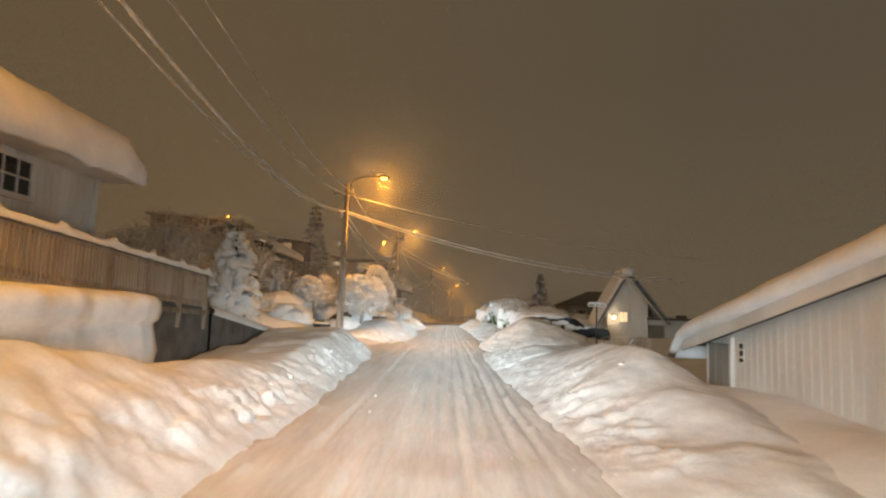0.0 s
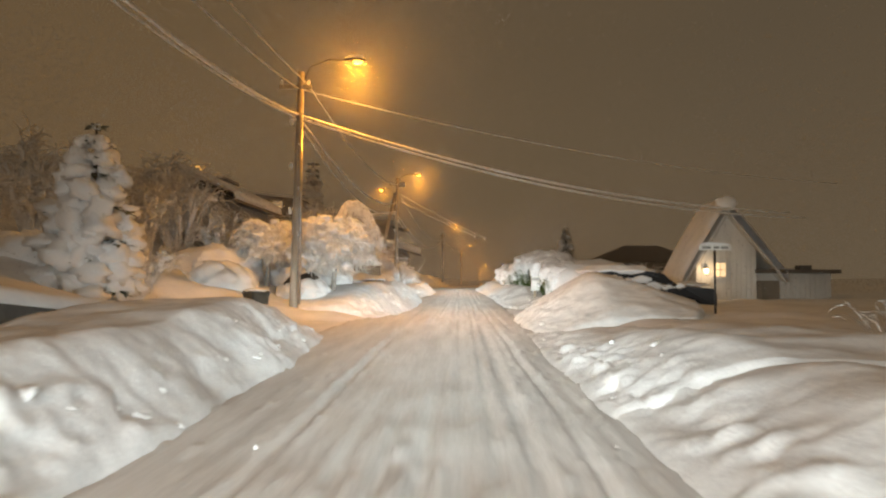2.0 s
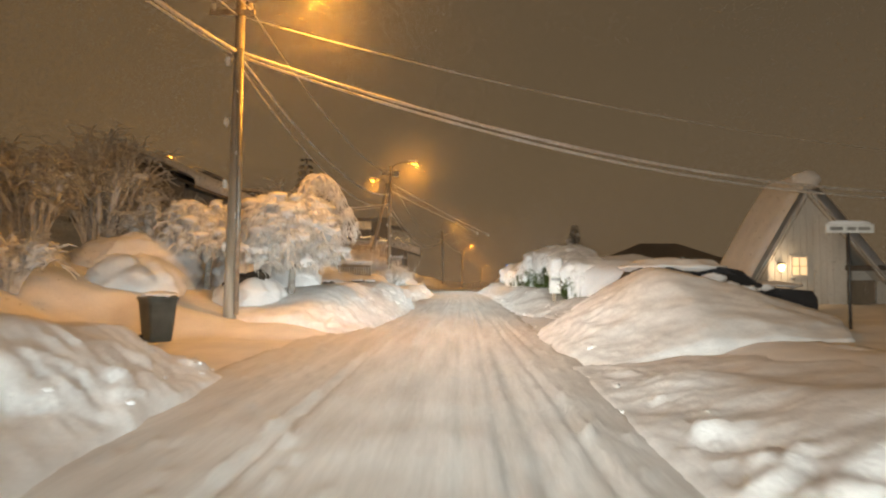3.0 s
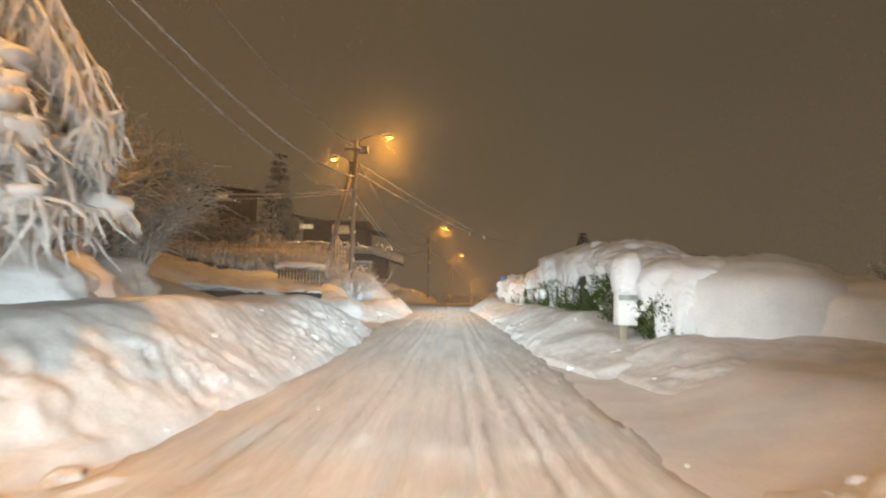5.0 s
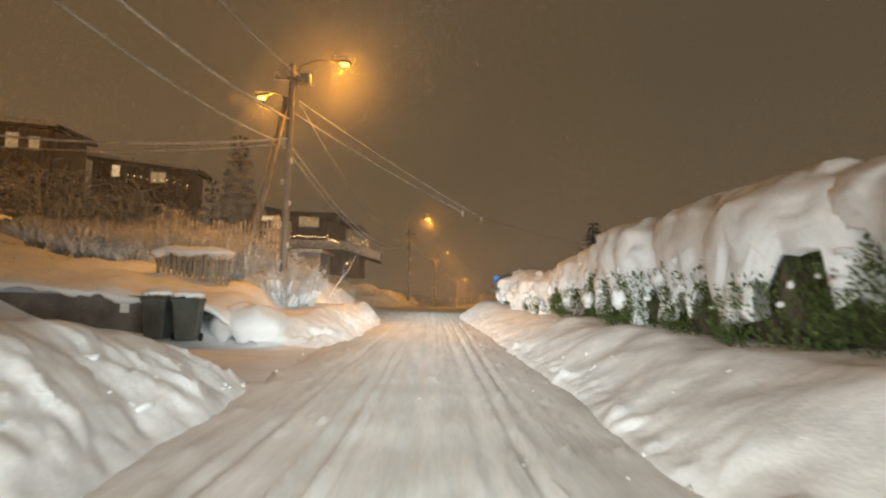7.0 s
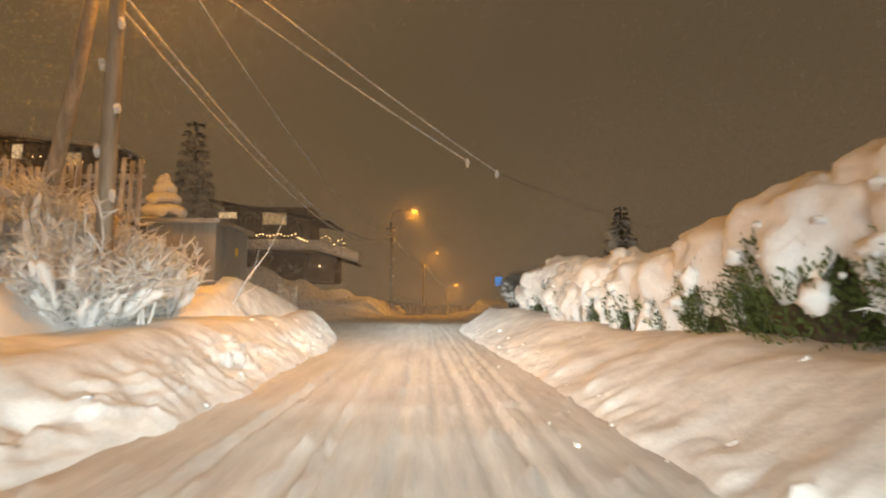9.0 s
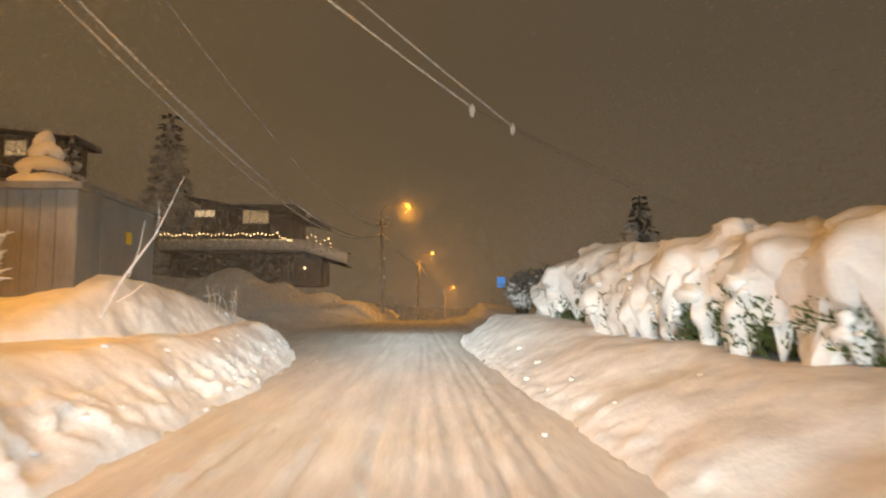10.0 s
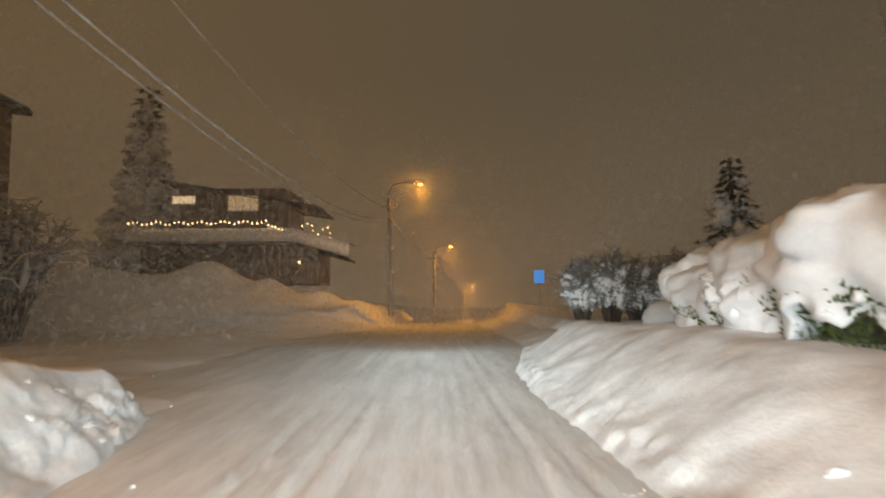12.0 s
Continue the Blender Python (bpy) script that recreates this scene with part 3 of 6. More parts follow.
def utility_pole(label, x, y, z0, z1, lean=(0.0, 0.0), twin=False, strut=None):
    root = thing("utility_pole", label, "utility pole", (x, y, z0), group="utility poles along the road")
    n = 14
    pts = [(x + lean[0] * k / n, y + lean[1] * k / n, z0 - 0.5 + (z1 - z0 + 0.5) * k / n) for k in range(n + 1)]
    part("shaft", Geo().tube(pts, [0.155 - 0.045 * k / n for k in range(n + 1)], 12), POLE_WOOD, root, smooth=True)
    if twin:
        part("cable_duct", Geo().tube([(x + 0.20, y - 0.1, z0), (x + 0.21, y - 0.08, z0 + 3), (x + 0.2, y - 0.05, z1 - 1.4)], 0.06, 8), METAL, root, smooth=True)
    if strut:
        part("strut", Geo().tube([strut, ((strut[0] + x) / 2, (strut[1] + y) / 2, (strut[2] + z1 - 1.2) / 2), (x - 0.12, y, z1 - 1.2)], [0.15, 0.13, 0.11], 10), POLE_WOOD, root, smooth=True)
    part("crossarm", Geo().box((x, y - 0.16, z1 - 0.55), (1.1, 0.09, 0.11), bevel=0.015), POLE_WOOD, root)
    for dx in (-0.45, 0.45):
        ins = Geo()
        for k in range(3):
            ins.tube([(x + dx, y - 0.16, z1 - 0.49 + 0.06 * k), (x + dx, y - 0.16, z1 - 0.45 + 0.06 * k)], [0.055, 0.035], 10)
        part("insulator", ins, PLATE, root, "white porcelain insulator")
    part("clamp", Geo().tube([(x, y, z1 - 1.5), (x, y, z1 - 1.42)], 0.165, 12), METAL, root)
    steps = random.Random(int(y))
    for k in range(7):
        h = z0 + 1.6 + k * 0.75
        s = 0.15 * (1 if k % 2 else -1)
        part("snow_tuft", Geo().blob((x + s * 0.9, y - 0.05, h), (0.07, 0.07, 0.11), 0.5, h, 8, 6), SNOW, root)
    return root


pole_a = utility_pole("weathered wooden pole with a sodium street lamp", -5.45, 32.75, 0.4, 8.2, (0.15, 0), twin=True)
lamp_head(pole_a, (-3.5, 32.85, 8.6), (0, 32.9, 8.6), 1.8, 1.1)
pole_b = utility_pole("wooden pole with strut and two sodium lamps", -5.2, 63.65, 0.6, 9.5, (0.05, 0), strut=(-7.0, 64.6, 1.5))
lamp_head(pole_b, (-3.5, 64.4, 9.9), (0, 64.8, 9.9), 1.75, 0.95)
lamp_head(pole_b, (-6.6, 65.1, 8.75), (-8.5, 66.5, 8.75), 1.4, 0.7)
part("junction_box", Geo().box((-4.72, 63.55, 8.95), (0.5, 0.35, 0.36), bevel=0.06), METAL, pole_b, "pale junction box")
pole_c = utility_pole("leaning wooden pole beside a far snow bank", -2.6, 109.0, 1.2, 8.3, (-0.12, 0))
lamp_head(pole_c, (-0.75, 110.6, 9.6), (1, 111, 9.6), 2.2)
pole_d = utility_pole("far wooden pole with a street lamp", 0.2, 135.6, -0.6, 6.9)
lamp_head(pole_d, (1.87, 135.6, 7.7), (4, 135.6, 7.7), 1.6)
pole_e = utility_pole("wooden pole with a street lamp beyond the crest", 4.6, 166, -3.5, 4.0)
lamp_head(pole_e, (6.0, 166, 4.4), (8, 166, 4.4), 1.4)

# The lamp on the hillside, with its own post.
post = thing("hillside_lamp_post", "slim lamp post with a sodium lamp on the hillside", "street lamp", (-26.6, 72.7, 5.7))
part("post", Geo().tube([(-26.6, 72.7, 5.4), (-26.6, 72.7, 11.4)], [0.08, 0.05], 10), METAL, post, smooth=True)
lamp_head(post, (-25.8, 72.7, 12.1), (-24, 72.7, 12.1), 0.8, 1.0)

pole_z = utility_pole("wooden pole beside the white house", -5.6, 5.0, 0.6, 8.4)
lamp_head(pole_z, (-3.8, 5.1, 8.8), (0, 5.1, 8.8), 1.7)
A, B, C = (-5.4, 32.7, 6.75), (-5.2, 63.6, 7.55), (-2.65, 108.9, 7.1)
cable("thick snow-laden twisted cable along the road", A, (-5.5, 5.0, 7.5), 1.28, 0.045)
cable("snow-laden overhead cable along the road", (-5.5, 32.7, 6.7), (-5.9, 5.0, 7.4), 1.2, 0.028)
cable("thin snow-coated wire along the road", (-5.35, 32.6, 7.6), (-5.1, 5.0, 7.95), 1.06, 0.02)
cable("thin snow-coated wire along the road", (-5.0, 32.6, 7.7), (-4.7, 5.0, 8.2), 0.8, 0.014)
cable("thick snow-laden service cable to a small house", A, (13.5, 38.0, 4.05), 0.65, 0.042)
cable("snow-laden service cable to a small house", (-5.4, 32.7, 6.65), (14.2, 38.2, 3.85), 0.72, 0.034)
cable("thin icy wire across the road", (-5.3, 32.7, 7.6), (16.0, 39.0, 5.4), 0.5, 0.014)
cable("snow-laden overhead cable along the road", A, (-5.2, 63.6, 7.5), 1.1, 0.032)
cable("snow-laden overhead cable along the road", (-5.6, 32.7, 6.8), (-5.6, 63.6, 6.7), 1.2, 0.026)
cable("thin snow-coated wire along the road", (-5.0, 32.7, 7.7), (-4.8, 63.5, 9.0), 1.0, 0.015)
cable("snow-laden overhead cable along the road", (-5.2, 63.6, 6.65), C, 1.9, 0.028)
cable("snow-laden overhead cable along the road", (-5.4, 63.6, 6.6), (-2.9, 108.9, 7.0), 1.98, 0.022)
cable("thin snow-coated wire along the road", (-4.8, 63.5, 8.0), (-2.2, 108.9, 7.7), 1.9, 0.016)
cable("snow-laden service cable to a hillside house", (-5.2, 63.5, 6.75), (-24, 60, 7.4), 0.9, 0.04)
cable("thin service wire to a hillside house", (-5.2, 63.6, 6.6), (-24, 62, 7.0), 0.8, 0.02)
cable("thin wire across the road with snow clumps", (-5.0, 63.6, 7.7), (1.4, 70.6, 5.22), 0.12, 0.018)
cable("thin wire across the road with snow clumps", (-4.9, 63.7, 8.2), (2.34, 71.5, 5.1), 0.12, 0.018)
cable("thin dark wire past the hedge", (1.4, 70.6, 5.22), (13, 84, 4.6), 0.2, 0.003, BLACK)
cable("thin dark wire past the hedge", (2.34, 71.5, 5.1), (14, 84, 4.5), 0.2, 0.003, BLACK)
for p in ((1.4, 70.6, 5.15), (2.34, 71.5, 5.02)):
    tagged(part("snow_clump", Geo().blob(p, (0.06, 0.06, 0.12), 0.6, p[0], 8, 6), SNOW), "clump of snow clinging to a wire", "snow clump")
cable("snowy overhead wire between distant poles", C, (0.2, 135.6, 6.4), 0.5, 0.025)
cable("snowy overhead wire between distant poles", (0.2, 135.6, 6.4), (4.6, 166, 3.6), 0.5, 0.025)


# ---- white house with the terrace ----
def window(parent, c, size, axis, cols, rows, glass, depth=0.06):
    """A framed window in a wall across x ('x') or y ('y'): frame, sill and panes behind bars."""
    w, h = size

    def put(u, v, d, su, sv, sd):
        return ((c[0] + d, c[1] + u, c[2] + v), (sd, su, sv)) if axis == "x" else ((c[0] + u, c[1] + d, c[2] + v), (su, sd, sv))

    frame_part = Geo()
    for u, v, su, sv in ((-w / 2, 0, 0.07, h + 0.07), (w / 2, 0, 0.07, h + 0.07), (0, h / 2, w - 0.07, 0.07), (0, -h / 2, w - 0.07, 0.07)):
        frame_part.box(*put(u, v, 0, su, sv, depth + 0.04), bevel=0.008)
    root = part("window", frame_part, PALE_BOARD, parent, "white-framed window")
    part("sill", Geo().box(*put(0, -h / 2 - 0.055, 0, w + 0.14, 0.035, depth + 0.12), bevel=0.008), PALE_BOARD, root)
    for k in range(1, cols):
        part("bar", Geo().box(*put(-w / 2 + w * k / cols, 0, 0, 0.03, h - 0.07, depth)), PALE_BOARD, root)
    for k in range(1, rows):
        part("bar", Geo().box(*put(0, -h / 2 + h * k / rows, 0, w - 0.07, 0.03, depth - 0.01)), PALE_BOARD, root)
    for i in range(cols):
        for j in range(rows):
            pw, ph = w / cols, h / rows
            part("pane", Geo().box(*put(-w / 2 + pw * (i + 0.5), -h / 2 + ph * (j + 0.5), 0, pw - 0.035, ph - 0.035, 0.012)), glass, root)
    return root


def boards_x(x, y0, y1, zlo, zhi, step=0.16):
    """Upright boards of a wall across x between two heights, which may be functions of y."""
    out_boards = []
    y = y0
    while y < y1 - 0.01:
        w = min(step, y1 - y)
        a, b = (zlo(y + w / 2) if callable(zlo) else zlo), (zhi(y + w / 2) if callable(zhi) else zhi)
        g = Geo().box((x, y + w / 2, (a + b) / 2), (0.03, w - 0.012, b - a), bevel=0.006)
        out_boards.append(g)
        y += step
    return out_boards


def white_house():
    root = thing("white_house", "white wooden house with a deep snow-loaded roof", "house", (-10, 6, 1.5))
    wall = part("wall", Geo().box((-10.85, 3.6, 2.85), (7.0, 18.8, 2.8)), PALE_BOARD, root)
    for g in boards_x(-7.33, -5.8, 13.0, 1.6, 4.22, 0.2):
        part("board", g, PALE_BOARD, wall)
    window(root, (-7.3, 10.25, 3.66), (1.45, 0.66), "x", 4, 2, GLASS)
    window(root, (-7.3, 6.2, 3.66), (1.45, 0.66), "x", 4, 2, GLASS)
    part("corner_board", Geo().box((-7.31, 13.02, 2.9), (0.12, 0.12, 2.6), bevel=0.01), PALE_BOARD, root)
    part("vent", Geo().box((-7.28, 9.9, 4.12), (0.05, 0.4, 0.14), bevel=0.01), DARK_METAL, root)
    for s in (-1, 1):
        g = Geo().grid([[(-10.85, y, 6.0), (-10.85 + s * 4.2, y, 4.3), (-10.85 + s * 4.2, y, 4.18), (-10.85, y, 5.88)] for y in (-7, 13.35)], close=True)
        g.f.extend([(0, 1, 2, 3), (7, 6, 5, 4)])
        part("roof", g, ROOFING, root)
    part("fascia", Geo().box((-6.63, 3.2, 4.2), (0.04, 20.3, 0.2)), PALE_BOARD, root)
    part("soffit", Geo().box((-6.98, 3.2, 4.12), (0.66, 20.3, 0.03)), PALE_BOARD, root)
    rows = []
    for i in range(150):
        y = -7.1 + 20.65 * i / 149
        hem = 0.10 + 0.15 * noise.noise(Vector((y * 0.8, 2, 0))) + 0.05 * noise.noise(Vector((y * 3.1, 4, 0)))
        end = 1.0 if i < 146 else 0.85 - 0.1 * (i - 146)
        row = [(-10.85, y, 6.0 + 0.7 * end), (-9.5, y, 5.45 + 0.75 * end), (-7.8, y, 4.77 + 0.76 * end), (-7.0, y, 4.46 + 0.72 * end), (-6.68, y, 4.33 + 0.64 * end), (-6.54, y, 4.3 + 0.45 * end), (-6.5, y, 4.3 + 0.15 * end), (-6.52, y, 4.22 - hem), (-6.6, y, 4.2 - hem), (-6.64, y, 4.28), (-6.9, y, 4.42)]
        rows.append([(x + 0.05 * noise.noise(Vector((y * 1.5, x, z))), yy, z + 0.06 * noise.noise(Vector((x * 1.3, y * 1.1, 1)))) for x, yy, z in row])
    g = Geo().grid(rows)
    n = len(rows[0])
    g.f.append(tuple(len(g.v) - n + k for k in range(n)))
    tagged(part("roof_snow", g, SNOW, smooth=True), "thick overhanging slab of snow on the house roof", "snow")


white_house()


def terrace():
    top = lambda y: 2.70 - 0.047 * (y - 8.7)
    root = thing("terrace_fence", "brown slatted terrace fence capped with snow", "fence", (-6.1, 10, 1.6))
    for k in range(9):
        y = 16.25 - 1.55 * k
        part("post", Geo().box((-6.1, y, top(y) - 0.62), (0.1, 0.1, 1.5), bevel=0.012), FENCE_WOOD, root)
    for dz, s in ((-0.06, 0.09), (-0.72, 0.07)):
        g = Geo()
        g.tube([(-6.07, 3.6, top(3.6) + dz), (-6.07, 16.3, top(16.3) + dz)], s * 0.62, 4)
        part("rail", g, FENCE_WOOD, root)
    y = 3.7
    while y < 16.2:
        part("slat", Geo().box((-6.03, y, top(y) - 0.43), (0.022, 0.054, 0.80), bevel=0.004), FENCE_WOOD, root)
        y += 0.115
    g = Geo()
    rows = []
    for i in range(120):
        y = 3.5 + 12.9 * i / 119
        h = 0.13 + 0.05 * noise.noise(Vector((y * 1.4, 0, 0)))
        d = abs((16.25 - y + 0.775) % 1.55 - 0.775)
        h += 0.10 * math.exp(-(d / 0.1) ** 2)
        rows.append([(-6.07 + 0.075 * math.cos(a) * (1 + 0.2 * noise.noise(Vector((y * 3, a, 0)))), y, top(y) - 0.01 + h * math.sin(a)) for a in [math.pi * k / 8 for k in range(9)]])
    tagged(part("fence_snow", g.grid(rows), SNOW, smooth=True), "ridge of snow lying on the terrace fence", "snow")
    deck = thing("terrace", "dark timber terrace on a concrete wall", "terrace", (-6.1, 10, 0.3))
    part("deck", Geo().box((-6.5, 6.4, 1.75 - 0.047 * 1.3), (0.95, 20.0, 0.12), Matrix.Rotation(-0.03, 3, "X")), DARK_WOOD, deck)
    part("retaining_wall", Geo().box((-6.22, 6.5, 0.75), (0.2, 20.4, 1.6)), CONCRETE, deck)
    part("terrace_floor", Geo().box((-7.4, 6.4, 1.55), (2.3, 20.2, 0.2)), CONCRETE, deck)
    for k in range(7):
        part("bracket", Geo().box((-6.06, 16.2 - 1.55 * k, 1.42), (0.09, 0.09, 0.42), bevel=0.01), FENCE_WOOD, deck)
    low = thing("low_garden_wall", "low dark garden wall under deep snow", "wall", (-6.1, 19, 0.2))
    rows_a, rows_b = [], []
    for i in range(30):
        y = 16.7 + 8.0 * i / 29
        t = 1.33 - 0.115 * (y - 17)
        rows_a.append([(-6.05, y, -0.2), (-6.05, y, t), (-6.35, y, t), (-6.35, y, -0.2)])
        rows_b.append([(-6.0 + 0.02 * noise.noise(Vector((y * 3, 0, 0))), y, t - 0.03), (-5.97, y, t + 0.10), (-6.15, y, t + 0.22 + 0.05 * noise.noise(Vector((y, 3, 0)))), (-6.6, y, t + 0.27), (-8.0, y, t + 0.42), (-10, y, t + 0.9)])
    part("wall", Geo().grid(rows_a), CONCRETE, low)
    tagged(part("wall_snow", Geo().grid(rows_b), SNOW, smooth=True), "smooth snow lying over the garden wall", "snow")
    rows = []
    for i in range(110):
        y = -3.0 + 13.7 * i / 109
        n1, n2 = 0.10 * fbm(y * 0.7, 3.0, 1.0, 3), 0.06 * fbm(y * 2.1, 9.0, 4.0, 3)
        row = [(-6.0, 0.2), (-4.8, 0.3), (-4.70, 0.8), (-4.76, 1.12), (-4.80, 1.24), (-4.70, 1.30), (-4.66, 1.46), (-4.67, 1.60), (-4.76, 1.69), (-5.0, 1.73), (-5.5, 1.75), (-6.0, 1.78)]
        rows.append([(x + (n1 + n2 if x > -5.6 else 0), y + (0.05 * noise.noise(Vector((x * 4, z * 4, 0))) if i == 109 else 0), z + n2 * 0.6) for x, z in row])
    g = Geo().grid(rows)
    g.f.append(tuple(len(g.v) - 12 + k for k in range(12)))
    tagged(part("snow_block", g, PLOUGHED, smooth=True), "undercut block of snow beside the driveway", "snow block")


terrace()


# ---- white garage ----
def garage():
    root = thing("garage", "white garage with a snow-covered gable roof", "garage", (8.5, 7, 0.3))
    rake = lambda y: 1.16 + (12.6 - y) * 0.195 if y > 3 else 1.16 + 9.6 * 0.195 - (3 - y) * 0.195
    rows = [[(x, y, z) for x, z in ((5.24, -0.1), (5.24, rake(y) - 0.02), (12, rake(y) - 0.02), (12, -0.1))] for y in (-6, -2, 3, 8, 12.4)]
    g = Geo().grid(rows)
    g.f.append(tuple(len(g.v) - 4 + k for k in range(4)))
    wall = part("wall", g, PALE_BOARD, root)
    for b in boards_x(5.215, -6, 11.35, -0.1, lambda y: rake(y) - 0.1, 0.22):
        part("board", b, PALE_BOARD, wall)
    door = part("door", Geo().box((5.2, 11.85, 0.42), (0.06, 0.82, 1.5), bevel=0.01), GREY_BOARD, root, "grey side door in shadow")
    for y in (11.52, 11.85, 12.18):
        part("plank", Geo().box((5.16, y, 0.42), (0.02, 0.30, 1.45), bevel=0.005), GREY_BOARD, door)
    part("corner_board", Geo().box((5.19, 11.38, 0.41), (0.1, 0.1, 1.78), bevel=0.01), PALE_BOARD, root)
    part("corner_board", Geo().box((5.19, 12.36, 0.31), (0.1, 0.1, 1.66), bevel=0.01), PALE_BOARD, root)
    # gable board and roof deck follow the slope
    for name, x0, x1, dz0, dz1, mat in (("barge_board", 4.93, 4.97, -0.1, 0.14, PALE_BOARD), ("roof", 4.97, 12.3, 0.0, 0.09, ROOFING)):
        g = Geo()
        rows = [[(x0, y, rake(y) + dz0), (x1, y, rake(y) + dz0), (x1, y, rake(y) + dz1), (x0, y, rake(y) + dz1)] for y in (-7, -2, 3, 8, 13.1)]
        g.grid(rows, close=True)
        g.f.append(tuple(len(g.v) - 4 + k for k in range(4)))
        part(name, g, mat, root)
    g, rows = Geo(), []
    for i in range(110):
        y = -7.2 + 20.8 * i / 109
        yc = min(y, 13.1)
        h = 0.40 * (1 if y < 12.7 else max(0.25, 1 - ((y - 12.7) / 0.95) ** 2)) + 0.03 * noise.noise(Vector((y, 0, 7)))
        d = 0.0 if y < 13.1 else -0.28 * (y - 13.1) / 0.5
        zz = rake(y) + 0.10 + d
        row = [(12.4, y, zz), (12.4, y, zz + h)] + [(x, y, zz + h * (1 + 0.06 * noise.noise(Vector((x, y * 0.7, 0))))) for x in (10, 8, 6.5, 5.6, 5.2)] + [(4.92, y, zz + h * 0.82), (4.80, y, zz + h * 0.45), (4.80, y, zz + 0.02 + 0.025 * noise.noise(Vector((y * 4, 0, 0)))), (4.95, y, zz - 0.005)]
        rows.append(row)
    g.grid(rows)
    n = len(rows[0])
    g.f.append(tuple(len(g.v) - n + k for k in range(n)))
    tagged(part("roof_snow", g, SNOW, smooth=True), "even thick layer of snow on the garage roof", "snow")
    sign = thing("number_plate_sign", "small black and white plate on the garage wall", "sign", (5.17, 10.98, 1.05))
    part("plate", Geo().box((5.17, 10.98, 1.05), (0.015, 0.17, 0.38), bevel=0.003), PLATE, sign)
    for z, h in ((1.16, 0.08), (1.04, 0.09), (0.92, 0.06)):
        part("bar", Geo().box((5.155, 10.98, z), (0.012, 0.11, h)), BLACK, sign)


garage()


# ---- small house with the porch lamp ----
def small_house():
    root = thing("small_house", "small steep-gabled house with a lit porch", "house", (10.8, 39, 0.4))
    x0, x1, xm, y0, y1, ze, zr = 9.6, 12.0, 10.8, 37.8, 39.9, 1.95, 4.0
    g = Geo()
    n = [(x0, y0, 0.2), (x1, y0, 0.2), (x1, y0, 2.55), (xm, y0, zr), (x0, y0, ze), (x0, y1, 0.2), (x1, y1, 0.2), (x1, y1, 2.55), (xm, y1, zr), (x0, y1, ze)]
    g.v.extend(n)
    g.f.extend([(0, 1, 2, 3, 4), (5, 9, 8, 7, 6), (0, 4, 9, 5), (1, 6, 7, 2)])
    wall = part("wall", g, PALE_BOARD, root)
    x = x0 + 0.1
    while x < x1:
        h = zr - abs(x - xm) * (1.71 if x < xm else 1.2) - 0.08
        part("board", Geo().box((x, y0 - 0.02, (0.3 + h) / 2), (0.19, 0.03, h - 0.3), bevel=0.006), PALE_BOARD, wall)
        x += 0.2
    for s in (-1, 1):
        steep = 1.71 if s < 0 else 1.2
        ex = xm + s * (1.75 if s < 0 else 2.3)
        ez = zr - abs(ex - xm) * steep
        g = Geo().grid([[(xm, y, zr + 0.12), (ex, y, ez + 0.12), (ex, y, ez), (xm, y, zr)] for y in (y0 - 0.14, y1 + 0.3)], close=True)
        g.f.extend([(0, 1, 2, 3), (7, 6, 5, 4)])
        part("roof", g, PALE_BOARD, root)
        g = Geo()
        rows = []
        for i in range(14):
            y = y0 - 0.26 + (y1 - y0 + 0.9) * i / 13
            e = 0.6 if i in (0, 13) else 1.0
            rows.append([(xm, y, zr + 0.12 + 0.50 * e), (xm + s * 0.6, y, zr + 0.12 - 0.6 * steep + 0.62 * e), (xm + s * 1.2, y, zr + 0.12 - 1.2 * steep + 0.60 * e), (ex + s * 0.08, y, ez + 0.12 + 0.35 * e), (ex + s * 0.1, y, ez), (ex - s * 0.1, y, ez + 0.2), (xm, y, zr + 0.12)])
        tagged(part("roof_snow", g.grid(rows), SNOW, smooth=True), "snow on the steep small roof", "snow")
        part("barge_board", Geo().grid([[(xm, y, zr + 0.06), (ex, y, ez + 0.06), (ex, y, ez - 0.12), (xm, y, zr - 0.14)] for y in (y0 - 0.19, y0 - 0.15)], close=True), DARK_WOOD, root)
    part("gable_snow", Geo().blob((xm, y0 - 0.1, zr + 0.38), (0.45, 0.25, 0.32), 0.3, 2.0, 16, 10), SNOW, root, smooth=True)
    window(root, (10.55, y0 - 0.04, 1.7), (0.5, 0.6), "y", 2, 2, LIT_GLASS)
    lamp = part("porch_lamp", Geo().box((9.95, y0 - 0.14, 1.78), (0.16, 0.16, 0.05), bevel=0.02).box((9.95, y0 - 0.1, 1.6), (0.05, 0.16, 0.05)), DARK_METAL, root)
    part("lamp_glass", Geo().blob((9.95, y0 - 0.16, 1.65), (0.10, 0.10, 0.13), 0, 0, 10, 8), PORCH_GLASS, lamp)
    light = bpy.data.lights.new("porch_light", "POINT")
    light.energy, light.color, light.shadow_soft_size = 14, (1.0, 0.78, 0.5), 0.1
    new("porch_light", light).matrix_world = Matrix.Translation((9.95, y0 - 0.4, 1.65))
    wing = thing("low_wing", "low pale wing of the house with a dark flat roof", "house", (13.6, 40.5, 0.3))
    wall = part("wall", Geo().box((13.6, 40.5, 0.85), (3.2, 4.6, 1.45)), PALE_BOARD, wing)
    for k in range(10):
        part("board", Geo().box((13.24 + 0.2 * k, 38.18, 0.85), (0.19, 0.03, 1.4), bevel=0.006), PALE_BOARD, wall)
